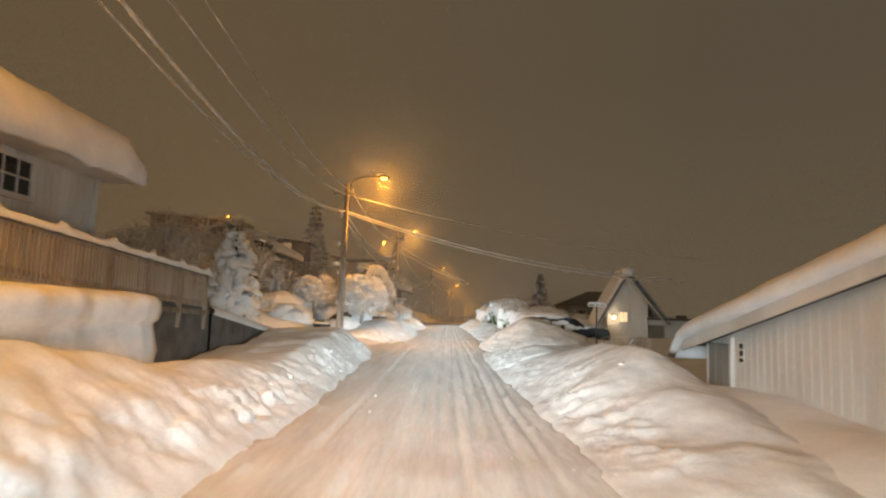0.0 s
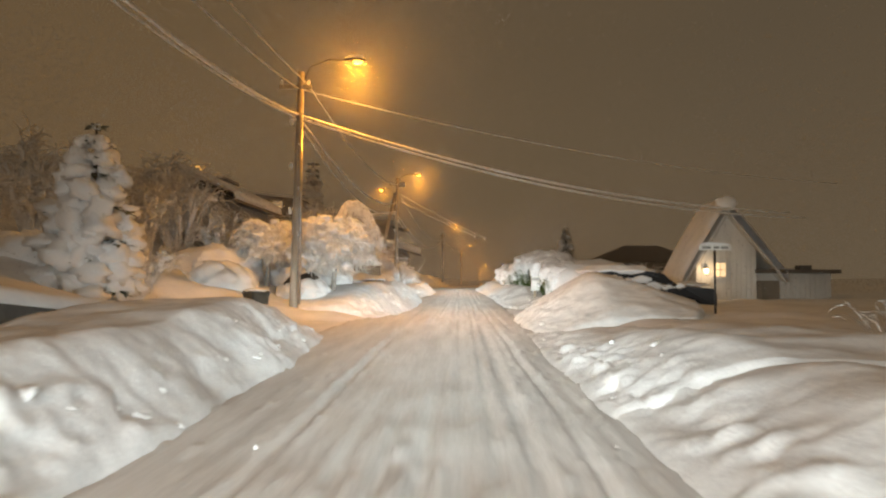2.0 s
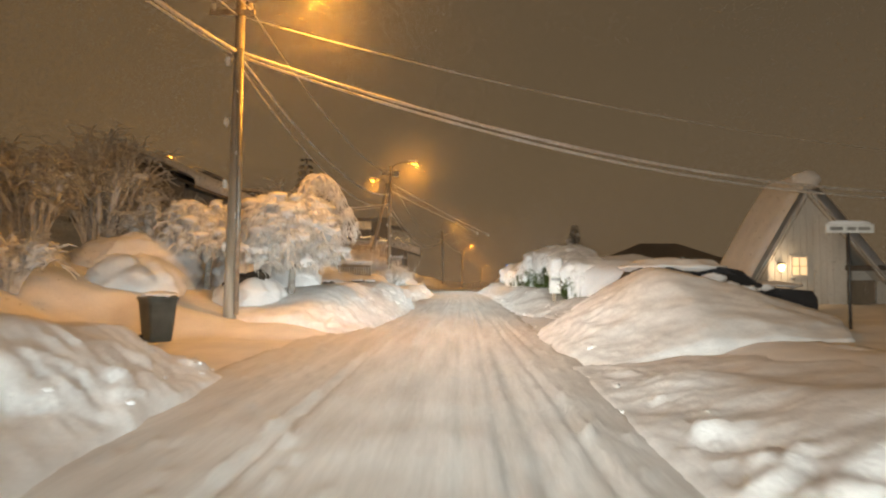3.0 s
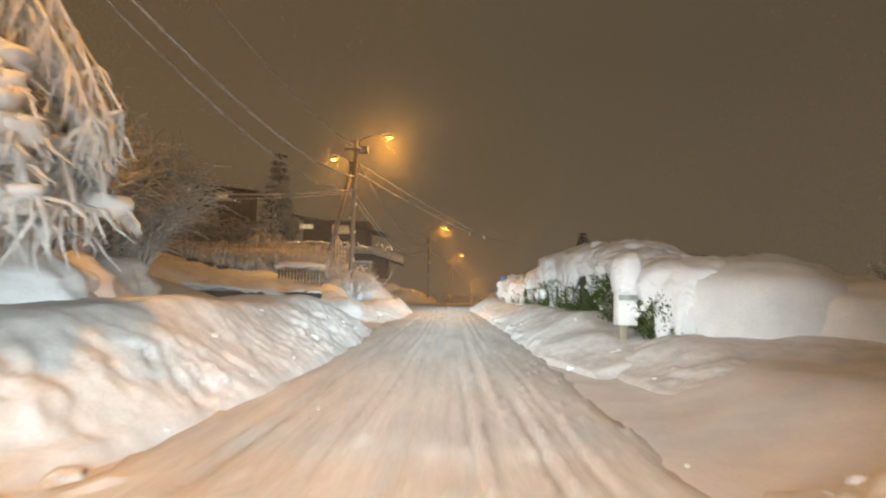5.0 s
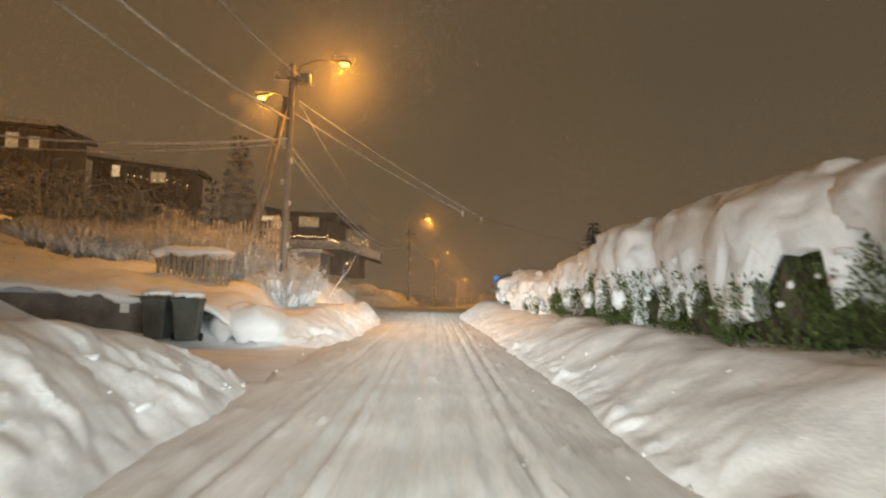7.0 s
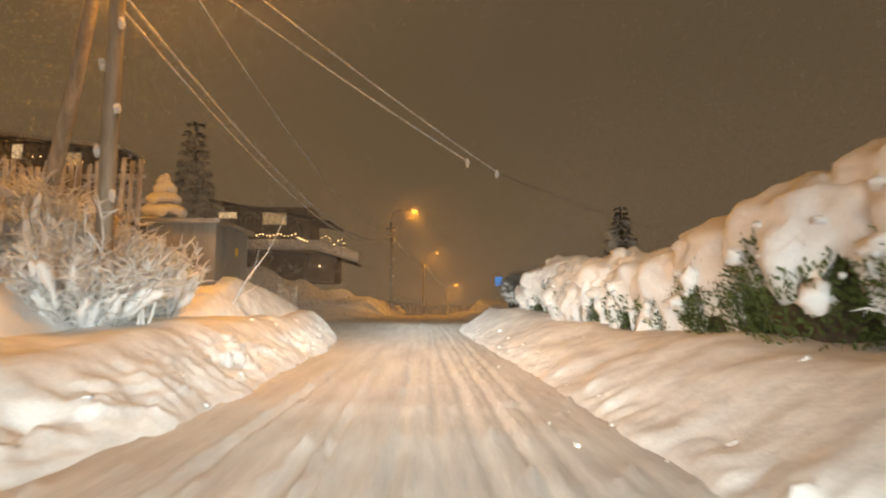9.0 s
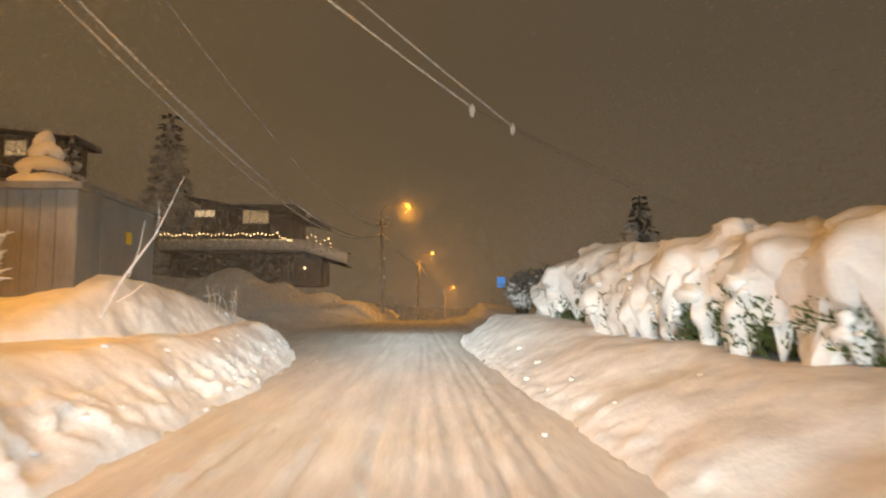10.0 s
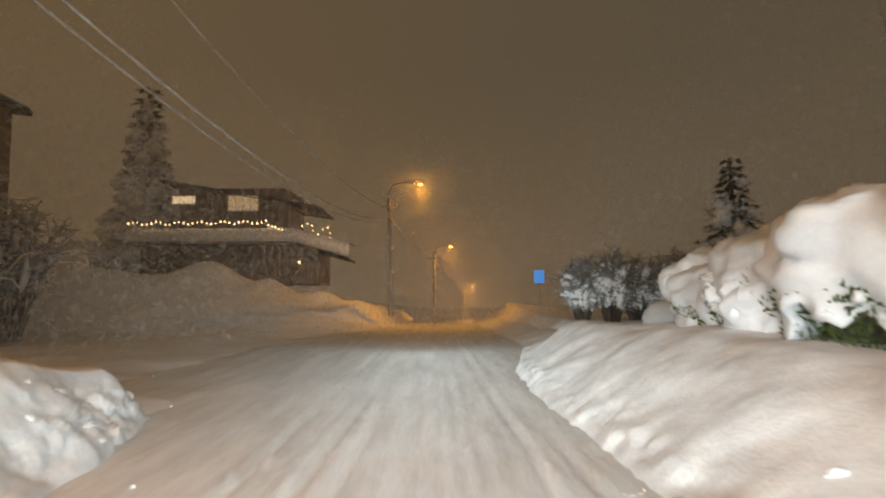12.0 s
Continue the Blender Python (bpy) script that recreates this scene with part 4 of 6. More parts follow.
    # Dark panel that paints the shade of the wing's open carport.
    part("car_bay_front", Geo().box((12.58, 38.17, 0.72), (1.04, 0.05, 1.1), bevel=0.01), DARK_WOOD, wing, "dark panel in place of the shaded carport opening")
    part("roof", Geo().box((13.65, 40.3, 1.65), (3.4, 5.2, 0.16), bevel=0.02), ROOFING, wing)
    part("vent_box", Geo().box((14.2, 38.4, 1.8), (0.5, 0.4, 0.2), bevel=0.02), ROOFING, wing)
    g = Geo()
    snow_cap(g, (13.7, 40.9), 1.86, 1.55, 2.1, 0.1, 0.05, 0.12, 2.2, 0, 60)
    tagged(part("roof_snow", g, SNOW, smooth=True), "snow on the low wing's roof", "snow")


small_house()

sign = thing("street_sign", "white street name plate on a dark post", "sign", (6.98, 29.25, 0.4))
part("post", Geo().tube([(6.98, 29.3, 0.2), (6.98, 29.3, 2.28)], 0.03, 10), DARK_METAL, sign, smooth=True)
plate = part("plate", Geo().box((6.98, 29.25, 2.17), (0.86, 0.03, 0.15), bevel=0.01), PLATE, sign, "white plate with unreadable dark writing")
for x, w in ((-0.24, 0.22), (0.02, 0.16), (0.24, 0.2)):
    part("bar", Geo().box((6.98 + x, 29.229, 2.17), (w, 0.006, 0.06)), GREY_BOARD, plate)
part("snow_cap", Geo().blob((6.98, 29.25, 2.27), (0.44, 0.05, 0.05), 0.3, 3, 14, 6, flat=0.4), SNOW, sign)


# ---- parked car under snow ----
def parked_car():
    x0, y0 = 4.05, 33.3
    root = thing("parked_car", "dark parked estate car with snow on it", "car", (x0 + 2.2, y0 + 0.9, 0.1))

    def put(name, geo, mat, parent=None, label="", smooth=False):
        """The car stands with its bonnet away from the road."""
        geo.v = [(x0 + (4.45 - (p[0] - x0)) * 1.03, p[1], p[2] if p[2] > 1.75 else 0.1 + (p[2] - 0.1) * 0.95) for p in geo.v]
        geo.f = [tuple(reversed(f)) for f in geo.f]
        return part(name, geo, mat, parent, label, smooth)

    side = [(0.0, 0.35), (0.0, 0.75), (0.12, 0.95), (1.15, 1.05), (1.72, 1.48), (2.2, 1.55), (4.05, 1.53), (4.36, 1.05), (4.45, 0.9), (4.45, 0.35)]
    g, rows = Geo(), []
    for y, k in ((0.0, 0.93), (0.06, 0.98), (0.2, 1.0), (1.6, 1.0), (1.74, 0.98), (1.8, 0.93)):
        rows.append([(x0 + 2.2 + (x - 2.2) * (1 if z < 1.0 else k), y0 + (y if z < 1.0 else 0.9 + (y - 0.9) * 0.86), 0.1 + z * (1 if z > 0.5 else 1)) for x, z in side])
    g.grid(rows, close=True)
    n = len(side)
    g.f.append(tuple(range(n)))
    g.f.append(tuple(reversed(range(len(g.v) - n, len(g.v)))))
    body = put("body", g, CAR_PAINT, root)
    for a, b in ((1.35, 2.25), (2.33, 3.15), (3.22, 4.05)):
        w = Geo()
        w.v.extend([(x0 + a, y0 + 0.055, 1.15), (x0 + b, y0 + 0.055, 1.15), (x0 + b - 0.05, y0 + 0.125, 1.56), (x0 + a + (0.32 if a < 2 else 0.03), y0 + 0.125, 1.56)])
        w.v.extend([(p[0], p[1] + 0.02, p[2]) for p in w.v[:4]])
        w.f.extend([(0, 1, 2, 3), (7, 6, 5, 4), (0, 4, 5, 1), (2, 6, 7, 3), (1, 5, 6, 2), (3, 7, 4, 0)])
        put("side_window", w, GLASS, root)
    for x in (0.85, 3.55):
        wheel = put("wheel", Geo().tube([(x0 + x, y0 - 0.02, 0.42), (x0 + x, y0 + 0.2, 0.42)], 0.32, 20), RUBBER, root)
        put("rim", Geo().tube([(x0 + x, y0 - 0.03, 0.42), (x0 + x, y0 + 0.05, 0.42)], 0.2, 16), METAL, wheel)
    for x in (0.02, 4.42):
        put("headlight", Geo().blob((x0 + x, y0 + 0.25, 0.85), (0.06, 0.16, 0.09), 0, 0, 10, 6), GLASS, root)
    put("mirror", Geo().blob((x0 + 1.4, y0 - 0.08, 1.18), (0.09, 0.1, 0.07), 0, 0, 8, 6), CAR_PAINT, root)
    for x in (1.3, 2.29, 3.19):
        put("door_seam", Geo().box((x0 + x, y0 - 0.002, 0.8), (0.012, 0.01, 0.6)), BLACK, root)
    g = Geo()
    snow_cap(g, (x0 + 3.05, y0 + 0.9), 1.80, 1.22, 0.84, 0.10, 0.08, 0.2, 6.1, 0, 44)
    crng = random.Random(8)
    for k in range(24):
        sx = crng.uniform(0.08, 0.30)
        g.blob((x0 + crng.uniform(1.1, 4.2), y0 + 0.03, crng.choice((1.08, 1.12, 1.2, 1.35))), (sx, 0.05, sx * crng.uniform(0.35, 0.8)), 1.0, k * 1.7, 12, 8, 2.0)
    snow_cap(g, (x0 + 0.65, y0 + 0.9), 1.28, 0.62, 0.82, 0.08, 0.04, 0.1, 7.7, 0, 36)
    tagged(put("car_snow", g, SNOW, smooth=True), "snow lying on the parked car", "snow")


parked_car()


# ---- wheelie bins ----
def wheelie_bin(label, x, y, z, snow=0.12, turn=0.0, size=1.0):
    root = thing("wheelie_bin", label, "rubbish bin", (x, y, z), group="rubbish bins")
    m = Matrix.Translation((x, y, z)) @ Matrix.Rotation(turn, 4, "Z") @ Matrix.Scale(size, 4)

    def moved(g):
        g.v = [tuple(m @ Vector(p)) for p in g.v]
        return g

    rows = []
    for zz, w, d in ((0.05, 0.21, 0.24), (0.1, 0.23, 0.26), (0.85, 0.285, 0.345), (0.9, 0.30, 0.36), (0.94, 0.30, 0.36)):
        rows.append([(w * cx, d * cy, zz) for cx, cy in ((1, 0.85), (0.85, 1), (-0.85, 1), (-1, 0.85), (-1, -0.85), (-0.85, -1), (0.85, -1), (1, -0.85))])
    g = Geo().grid(rows, close=True)
    g.f.append(tuple(range(8))[::-1])
    part("body", moved(g), PLASTIC, root)
    rows = [[(0.31 * cx * k, (0.37 * cy) * k, zz) for cx, cy in ((1, 0.85), (0.85, 1), (-0.85, 1), (-1, 0.85), (-1, -0.85), (-0.85, -1), (0.85, -1), (1, -0.85))] for zz, k in ((0.93, 1.02), (0.97, 1.03), (1.02, 0.9), (1.04, 0.5))]
    g = Geo().grid(rows, close=True)
    g.f.append(tuple(range(24, 32)))
    part("lid", moved(g), PLASTIC, root)
    part("handle", moved(Geo().tube([(-0.22, 0.4, 0.93), (-0.22, 0.44, 0.95), (0.22, 0.44, 0.95), (0.22, 0.4, 0.93)], 0.018, 8)), PLASTIC, root)
    for s in (-1, 1):
        part("wheel", moved(Geo().tube([(s * 0.22, 0.26, 0.1), (s * 0.27, 0.26, 0.1)], 0.1, 14)), RUBBER, root)
    g = Geo()
    snow_cap(g, (0, 0), 1.03 + snow, 0.34, 0.4, 0.05, 0.05, snow, x + y, 0, 28)
    tagged(part("bin_snow", moved(g), SNOW, smooth=True), "snow on the bin lid", "snow")


wheelie_bin("dark grey wheelie bin with snow on its lid", -5.72, 29.75, 0.0, 0.08, 0.8, 0.9)
wheelie_bin("dark wheelie bin half buried at a driveway", -5.5, 56.0, 0.1, 0.14, 0.1, 1.0)
wheelie_bin("dark wheelie bin half buried at a driveway", -6.25, 56.2, 0.1, 0.16, -0.1, 1.0)

wall = thing("driveway_wall", "dark retaining wall of a driveway under snow", "wall", (-9.5, 57, 0))
part("wall", Geo().box((-10.0, 56.75, 0.5), (6.6, 0.3, 1.25)), CONCRETE, wall)
part("notice", Geo().box((-7.25, 56.58, 0.88), (0.22, 0.02, 0.34), bevel=0.004), PLATE, wall, "pale notice on the wall")
rows = []
for i in range(90):
    x = -15.0 + 10.6 * i / 89
    front = float(np.interp(x, (-15, -12.6, -10.9, -9.4, -7.8, -6.6, -5.3, -4.8, -4.4), (1.75, 1.68, 1.55, 1.42, 1.28, 1.12, 1.06, 0.75, 0.2)))
    back = float(np.interp(x, (-15, -11.6, -9.7, -8.1, -6.6, -5.1, -4.4), (2.9, 2.25, 2.2, 1.95, 1.65, 1.35, 0.5)))
    lip = 0.24 + 0.16 * noise.noise(Vector((x * 1.7, 4.0, 0))) + 0.07 * noise.noise(Vector((x * 5, 9.0, 0)))
    fy = 56.5 + 0.10 * noise.noise(Vector((x * 1.1, 0, 2)))
    row = [(x, fy + 0.25, front - lip + 0.03), (x, fy + 0.06, front - lip), (x, fy, front - lip * 0.45), (x, fy + 0.07, front - 0.09)]
    for j in range(26):
        s = j / 25
        y = fy + 0.22 + s * 5.6
        z = front + (back - front) * s ** 0.8 + 0.16 * fbm(x * 0.8, y * 0.9, 3.0, 3) + 0.10 * lump(Vector((x * 0.9, y * 0.9, 2.0)), 4.0)
        row.append((x, y, z if j < 25 else z - 0.5))
    rows.append(row)
tagged(part("snow_shelf", Geo().grid(rows), SNOW, smooth=True), "deep soft snow over the driveway wall and bins", "snow shelf")

tagged(part("snow_mound", snow_cap(Geo(), (-4.5, 57.6), 0.98, 0.95, 1.1, 0.35, 0.4, 0.7, 7.0, 0, 36), SNOW, smooth=True), "mound of snow beside the bins", "snow mound")

slats = thing("slat_fence", "low dark slatted fence under the frosted hedge", "fence", (-7.2, 60.6, 1.4))
for k in range(14):
    part("slat", Geo().box((-8.25 + 0.16 * k, 60.6 + 0.01 * (k % 2), 1.85 - 0.02 * k * 0.5), (0.10, 0.03, 1.0), bevel=0.006), FENCE_WOOD, slats)
for dz in (0.25, 0.8):
    part("rail", Geo().box((-7.2, 60.64, 1.35 + dz), (2.3, 0.04, 0.09), bevel=0.006), FENCE_WOOD, slats)
tagged(part("fence_snow", snow_cap(Geo(), (-7.25, 60.65), 2.62, 1.25, 0.3, 0.12, 0.1, 0.3, 5.5, 0, 44), SNOW, smooth=True), "snow lying along the slatted fence", "snow")

box = thing("mailbox_stand", "white mailbox on a post under a tall snow cap", "mailbox", (3.62, 42.0, 0))
part("post", Geo().box((3.6, 42.06, 0.35), (0.14, 0.1, 0.95), bevel=0.015), FENCE_WOOD, box)
mail = part("mailbox", Geo().box((3.62, 41.95, 1.07), (0.41, 0.3, 0.66), bevel=0.03), PLATE, box, "white metal mailbox")
part("flap", Geo().box((3.62, 41.785, 1.27), (0.36, 0.02, 0.1), bevel=0.004), METAL, mail)
part("door", Geo().box((3.62, 41.79, 0.98), (0.36, 0.015, 0.42), bevel=0.004), PLATE, mail)
part("lock", Geo().tube([(3.62, 41.77, 1.14), (3.62, 41.785, 1.14)], 0.018, 10), METAL, mail)
g = Geo()
snow_cap(g, (3.66, 41.99), 2.12, 0.26, 0.27, 0.14, 0.56, 0.66, 8.8, 0, 40, 0.06)
tagged(part("mailbox_snow", g, SNOW, smooth=True), "tall loaf of snow on the mailbox", "snow")


# ---- hedges, bushes and trees ----
def thuja(label, x, y, z0, top, rx, ry, seed, hem=(0.25, 1.0), leaves=1500, drapes=6, group="thuja hedge along the road"):
    """One thuja of the hedge: a dark leafy body, snow caught in its side and a heavy cap."""
    rng = random.Random(seed)
    root = thing("hedge_shrub", label, "hedge shrub", (x, y, z0), group=group)
    h = top - z0
    g = Geo()
    part("inner_growth", Geo().blob((x, y, z0 + h * 0.42), (rx * 0.6, ry * 0.7, h * 0.42), 0.35, seed * 1.3, 14, 10, 2.0), BARK, root)
    for _ in range(leaves):
        a, v = rng.uniform(1.4, 5.6), (0.66 if y > 62 else 1.0) * rng.random() ** 0.8
        k = 0.80 + 0.28 * rng.random() + 0.16 * noise.noise(Vector((math.cos(a) * 2 + seed, math.sin(a) * 2, v * 4)))
        w = math.sin(math.pi * min(1, 0.22 + 0.7 * v)) ** 0.5
        p = (x + rx * (0.9 if y < 62 else 0.84) * k * w * math.cos(a), y + ry * 0.92 * k * w * math.sin(a), z0 + 0.05 + h * 0.82 * v)
        out = Vector((math.cos(a), math.sin(a), 0))
        d = out * rng.uniform(0.2, 1.0) + Vector((rng.uniform(-0.5, 0.5), rng.uniform(-0.5, 0.5), rng.uniform(0.2, 1.1)))
        g.leaf(p, d, out + Vector((0, 0, 0.3)), rng.uniform(0.05, 0.13), rng.uniform(0.018, 0.036))
    tagged(part("foliage", g, LEAF, root), kind="stuff")
    s = Geo()
    snow_cap(s, (x + 0.1, y), top, rx * 1.0, ry * 1.1, 0.32, hem[0], hem[1], seed * 0.73 + 0.2, 0, 72, 0.16 if y < 62 else 0.30)
    part("snow_cap", s, SNOW, root, smooth=True)
    c = Geo()
    for k in range(12):
        a = rng.uniform(2.0, 4.5)
        big = k < drapes
        v = rng.uniform(0.3, 0.6) if big else rng.uniform(0.25, 0.75)
        w = math.sin(math.pi * min(1, 0.22 + 0.7 * v)) ** 0.5
        r = rng.uniform(0.10, 0.20) if big else rng.uniform(0.03, 0.09)
        size = (r * 0.8, r * rng.uniform(0.8, 1.7), r * rng.uniform(0.6, 1.1)) if big else (r * rng.uniform(0.8, 1.2), r * rng.uniform(0.8, 1.6), r * rng.uniform(0.4, 1.0))
        c.blob((x + rx * 0.97 * w * math.cos(a), y + ry * 0.95 * w * math.sin(a), z0 + h * v), size, 0.6, rng.random() * 50, 14, 9, 2.2)
    tagged(part("caught_snow", c, SNOW, root, smooth=True), kind="stuff")
    return root


rng = random.Random(11)
y, k = 41.9, 0
while y < 79.2:
    top = float(np.interp(y, (41, 43.5, 46, 49, 53, 57, 61, 64, 67, 70, 72.5, 74, 76, 79), (1.95, 2.35, 2.75, 2.95, 2.95, 2.9, 2.6, 2.28, 2.2, 2.3, 2.55, 2.35, 2.2, 2.05)))
    top += rng.uniform(-0.12, 0.14) * (1 if y > 58 else 0.5)
    step = rng.uniform(1.35, 2.3) if y > 47 else rng.uniform(1.1, 1.5)
    deep = rng.choice(((0.75, 1.9), (0.6, 1.65), (0.9, 2.2)))
    if y < 62:
        deep = (deep[0] * 0.75, deep[1] * 0.78)
    if y < 47.5:
        deep = (0.35, 0.95) if y > 43 else (0.6, 1.3)
    if 65 < y < 69:
        deep = (0.4, 1.3)
    if y > 72:
        deep = (0.8, 1.25)
    thuja("green thuja of a hedge bowed under thick snow", 4.78 + rng.uniform(-0.16, 0.14), y, float(np.interp(y, (41, 46, 70, 79), (0.35, 0.55, 0.65, 0.85))), top, rng.uniform(0.88, 1.08), step * 0.74, 20 + k, deep, 5200 if y < 62 else 3600, 0 if y < 50 else 3 if y < 62 else 2)
    y += step
    k += 1

# Pillows of snow along the hedge's far half.
for k, (x, y, t, rx, ry) in enumerate(((4.6, 66.4, 2.3, 0.7, 0.7), (4.65, 69.6, 2.4, 0.65, 0.8), (4.7, 72.6, 2.68, 0.75, 0.8), (4.6, 74.6, 2.35, 0.6, 0.55), (4.7, 76.6, 2.3, 0.7, 0.65), (4.6, 78.4, 2.2, 0.6, 0.6), (4.25, 70.8, 1.7, 0.5, 0.5), (4.2, 75.6, 1.75, 0.5, 0.6))):
    tagged(part("snow_pillow", snow_cap(Geo(), (x, y), t, rx, ry, 0.30, 0.4, 0.85, 60 + 2.3 * k, 0, 60, 0.25), SNOW, smooth=True), "rounded pillow of snow resting on the hedge", "snow pillow", "snow pillows on the hedge")

# The snow field behind and beside the hedge's near end.
for c, t, r, s in (((5.9, 41.6), 2.05, (1.5, 1.6), 1.0), ((7.6, 41.2), 1.72, (1.9, 1.6), 2.0), ((9.4, 41.2), 1.45, (1.9, 1.5), 3.0), ((6.6, 43.5), 2.25, (1.8, 2.2), 4.0), ((8.6, 43.5), 1.85, (2.0, 2.2), 5.0)):
    g = Geo()
    snow_cap(g, c, t, r[0], r[1], 0.45, 1.2, 1.7, s, 0, 44)
    tagged(part("snow_drift", g, SNOW, smooth=True), "deep drift of snow beside the hedge", "snow drift", "drifts beside the hedge")


def twig_bush(label, name, x, y, z0, h, r, n, seed, mat=None, droop=0.0, thick=0.014, side=5, trunk=0.04, category="bush", lumps=0, clump=0.05, twig_mat=None):
    """A bare shrub: stems that fork into side twigs, coated in frost."""
    rng = random.Random(seed)
    root = thing(name, label, category, (x, y, z0))
    stems, twigs, lump = Geo(), Geo(), Geo()
    for _ in range(n):
        a, lean = rng.uniform(0, 2 * math.pi), rng.random() ** 0.7
        end = Vector((x + r * lean * math.cos(a), y + r * lean * math.sin(a), z0 + h * rng.uniform(0.6, 1.0) * (1 - 0.25 * lean * lean)))
        start = Vector((x + 0.15 * r * math.cos(a), y + 0.15 * r * math.sin(a), z0 - 0.1))
        bow = Vector((0, 0, h * (0.18 + droop)))
        pts = []
        for q in range(8):
            s = q / 7
            p = start.lerp(end, s) + bow * 4 * s * (1 - s) * (0.5 + 0.5 * lean) - Vector((0, 0, droop * h * s ** 3 * lean))
            pts.append(p + Vector((rng.uniform(-1, 1), rng.uniform(-1, 1), rng.uniform(-1, 1))) * 0.02 * h)
        stems.tube(pts, [trunk * (1 - 0.75 * q / 7) for q in range(8)], 4)
        for _ in range(side):
            s = rng.uniform(0.25, 1.0)
            i = min(6, int(s * 7))
            p = pts[i].lerp(pts[i + 1], s * 7 - i)
            d = (pts[i + 1] - pts[i]).normalized() * rng.uniform(0.2, 0.9) + Vector((rng.uniform(-1, 1), rng.uniform(-1, 1), rng.uniform(-0.2, 0.8) - 1.5 * droop))
            d.normalize()
            length = h * rng.uniform(0.10, 0.26)
            q1 = p + d * length * 0.5
            q2 = p + d * length + Vector((0, 0, -0.25 * length * (1 + 4 * droop)))
            twigs.tube([p, q1, q2], [thick * 1.1, thick, thick * 0.5], 3, False)
            if rng.random() < 0.7:
                e = Vector((rng.uniform(-1, 1), rng.uniform(-1, 1), rng.uniform(-0.5, 0.6) - 2 * droop)).normalized()
                twigs.tube([q1, q1 + e * length * 0.5], [thick * 0.9, thick * 0.4], 3, False)
        for _ in range(2 if lumps else 0):
            if rng.random() > lumps:
                continue
            i = rng.randrange(2, 5)
            s = clump * rng.uniform(0.45, 1.0)
            ride = Vector((0, 0, 0.5 * s))
            lump.tube([pts[i] + ride * 0.4, pts[i].lerp(pts[i + 1], 0.5) + ride, pts[i + 1] + ride, pts[i + 2] + ride * 0.3, pts[i + 2].lerp(pts[i + 3], 0.5)], [s * 0.25, s * rng.uniform(0.6, 1.0), s * rng.uniform(0.5, 0.9), s * rng.uniform(0.4, 0.8), s * 0.2], 5)
    tagged(part("branchwork", stems, mat or FROST, root), kind="stuff")
    tagged(part("twigwork", twigs, twig_mat or FROST, root, smooth=True), kind="stuff")
    if lump.v:
        tagged(part("twig_snow", lump, SNOW, root, smooth=True), kind="stuff")
    return root


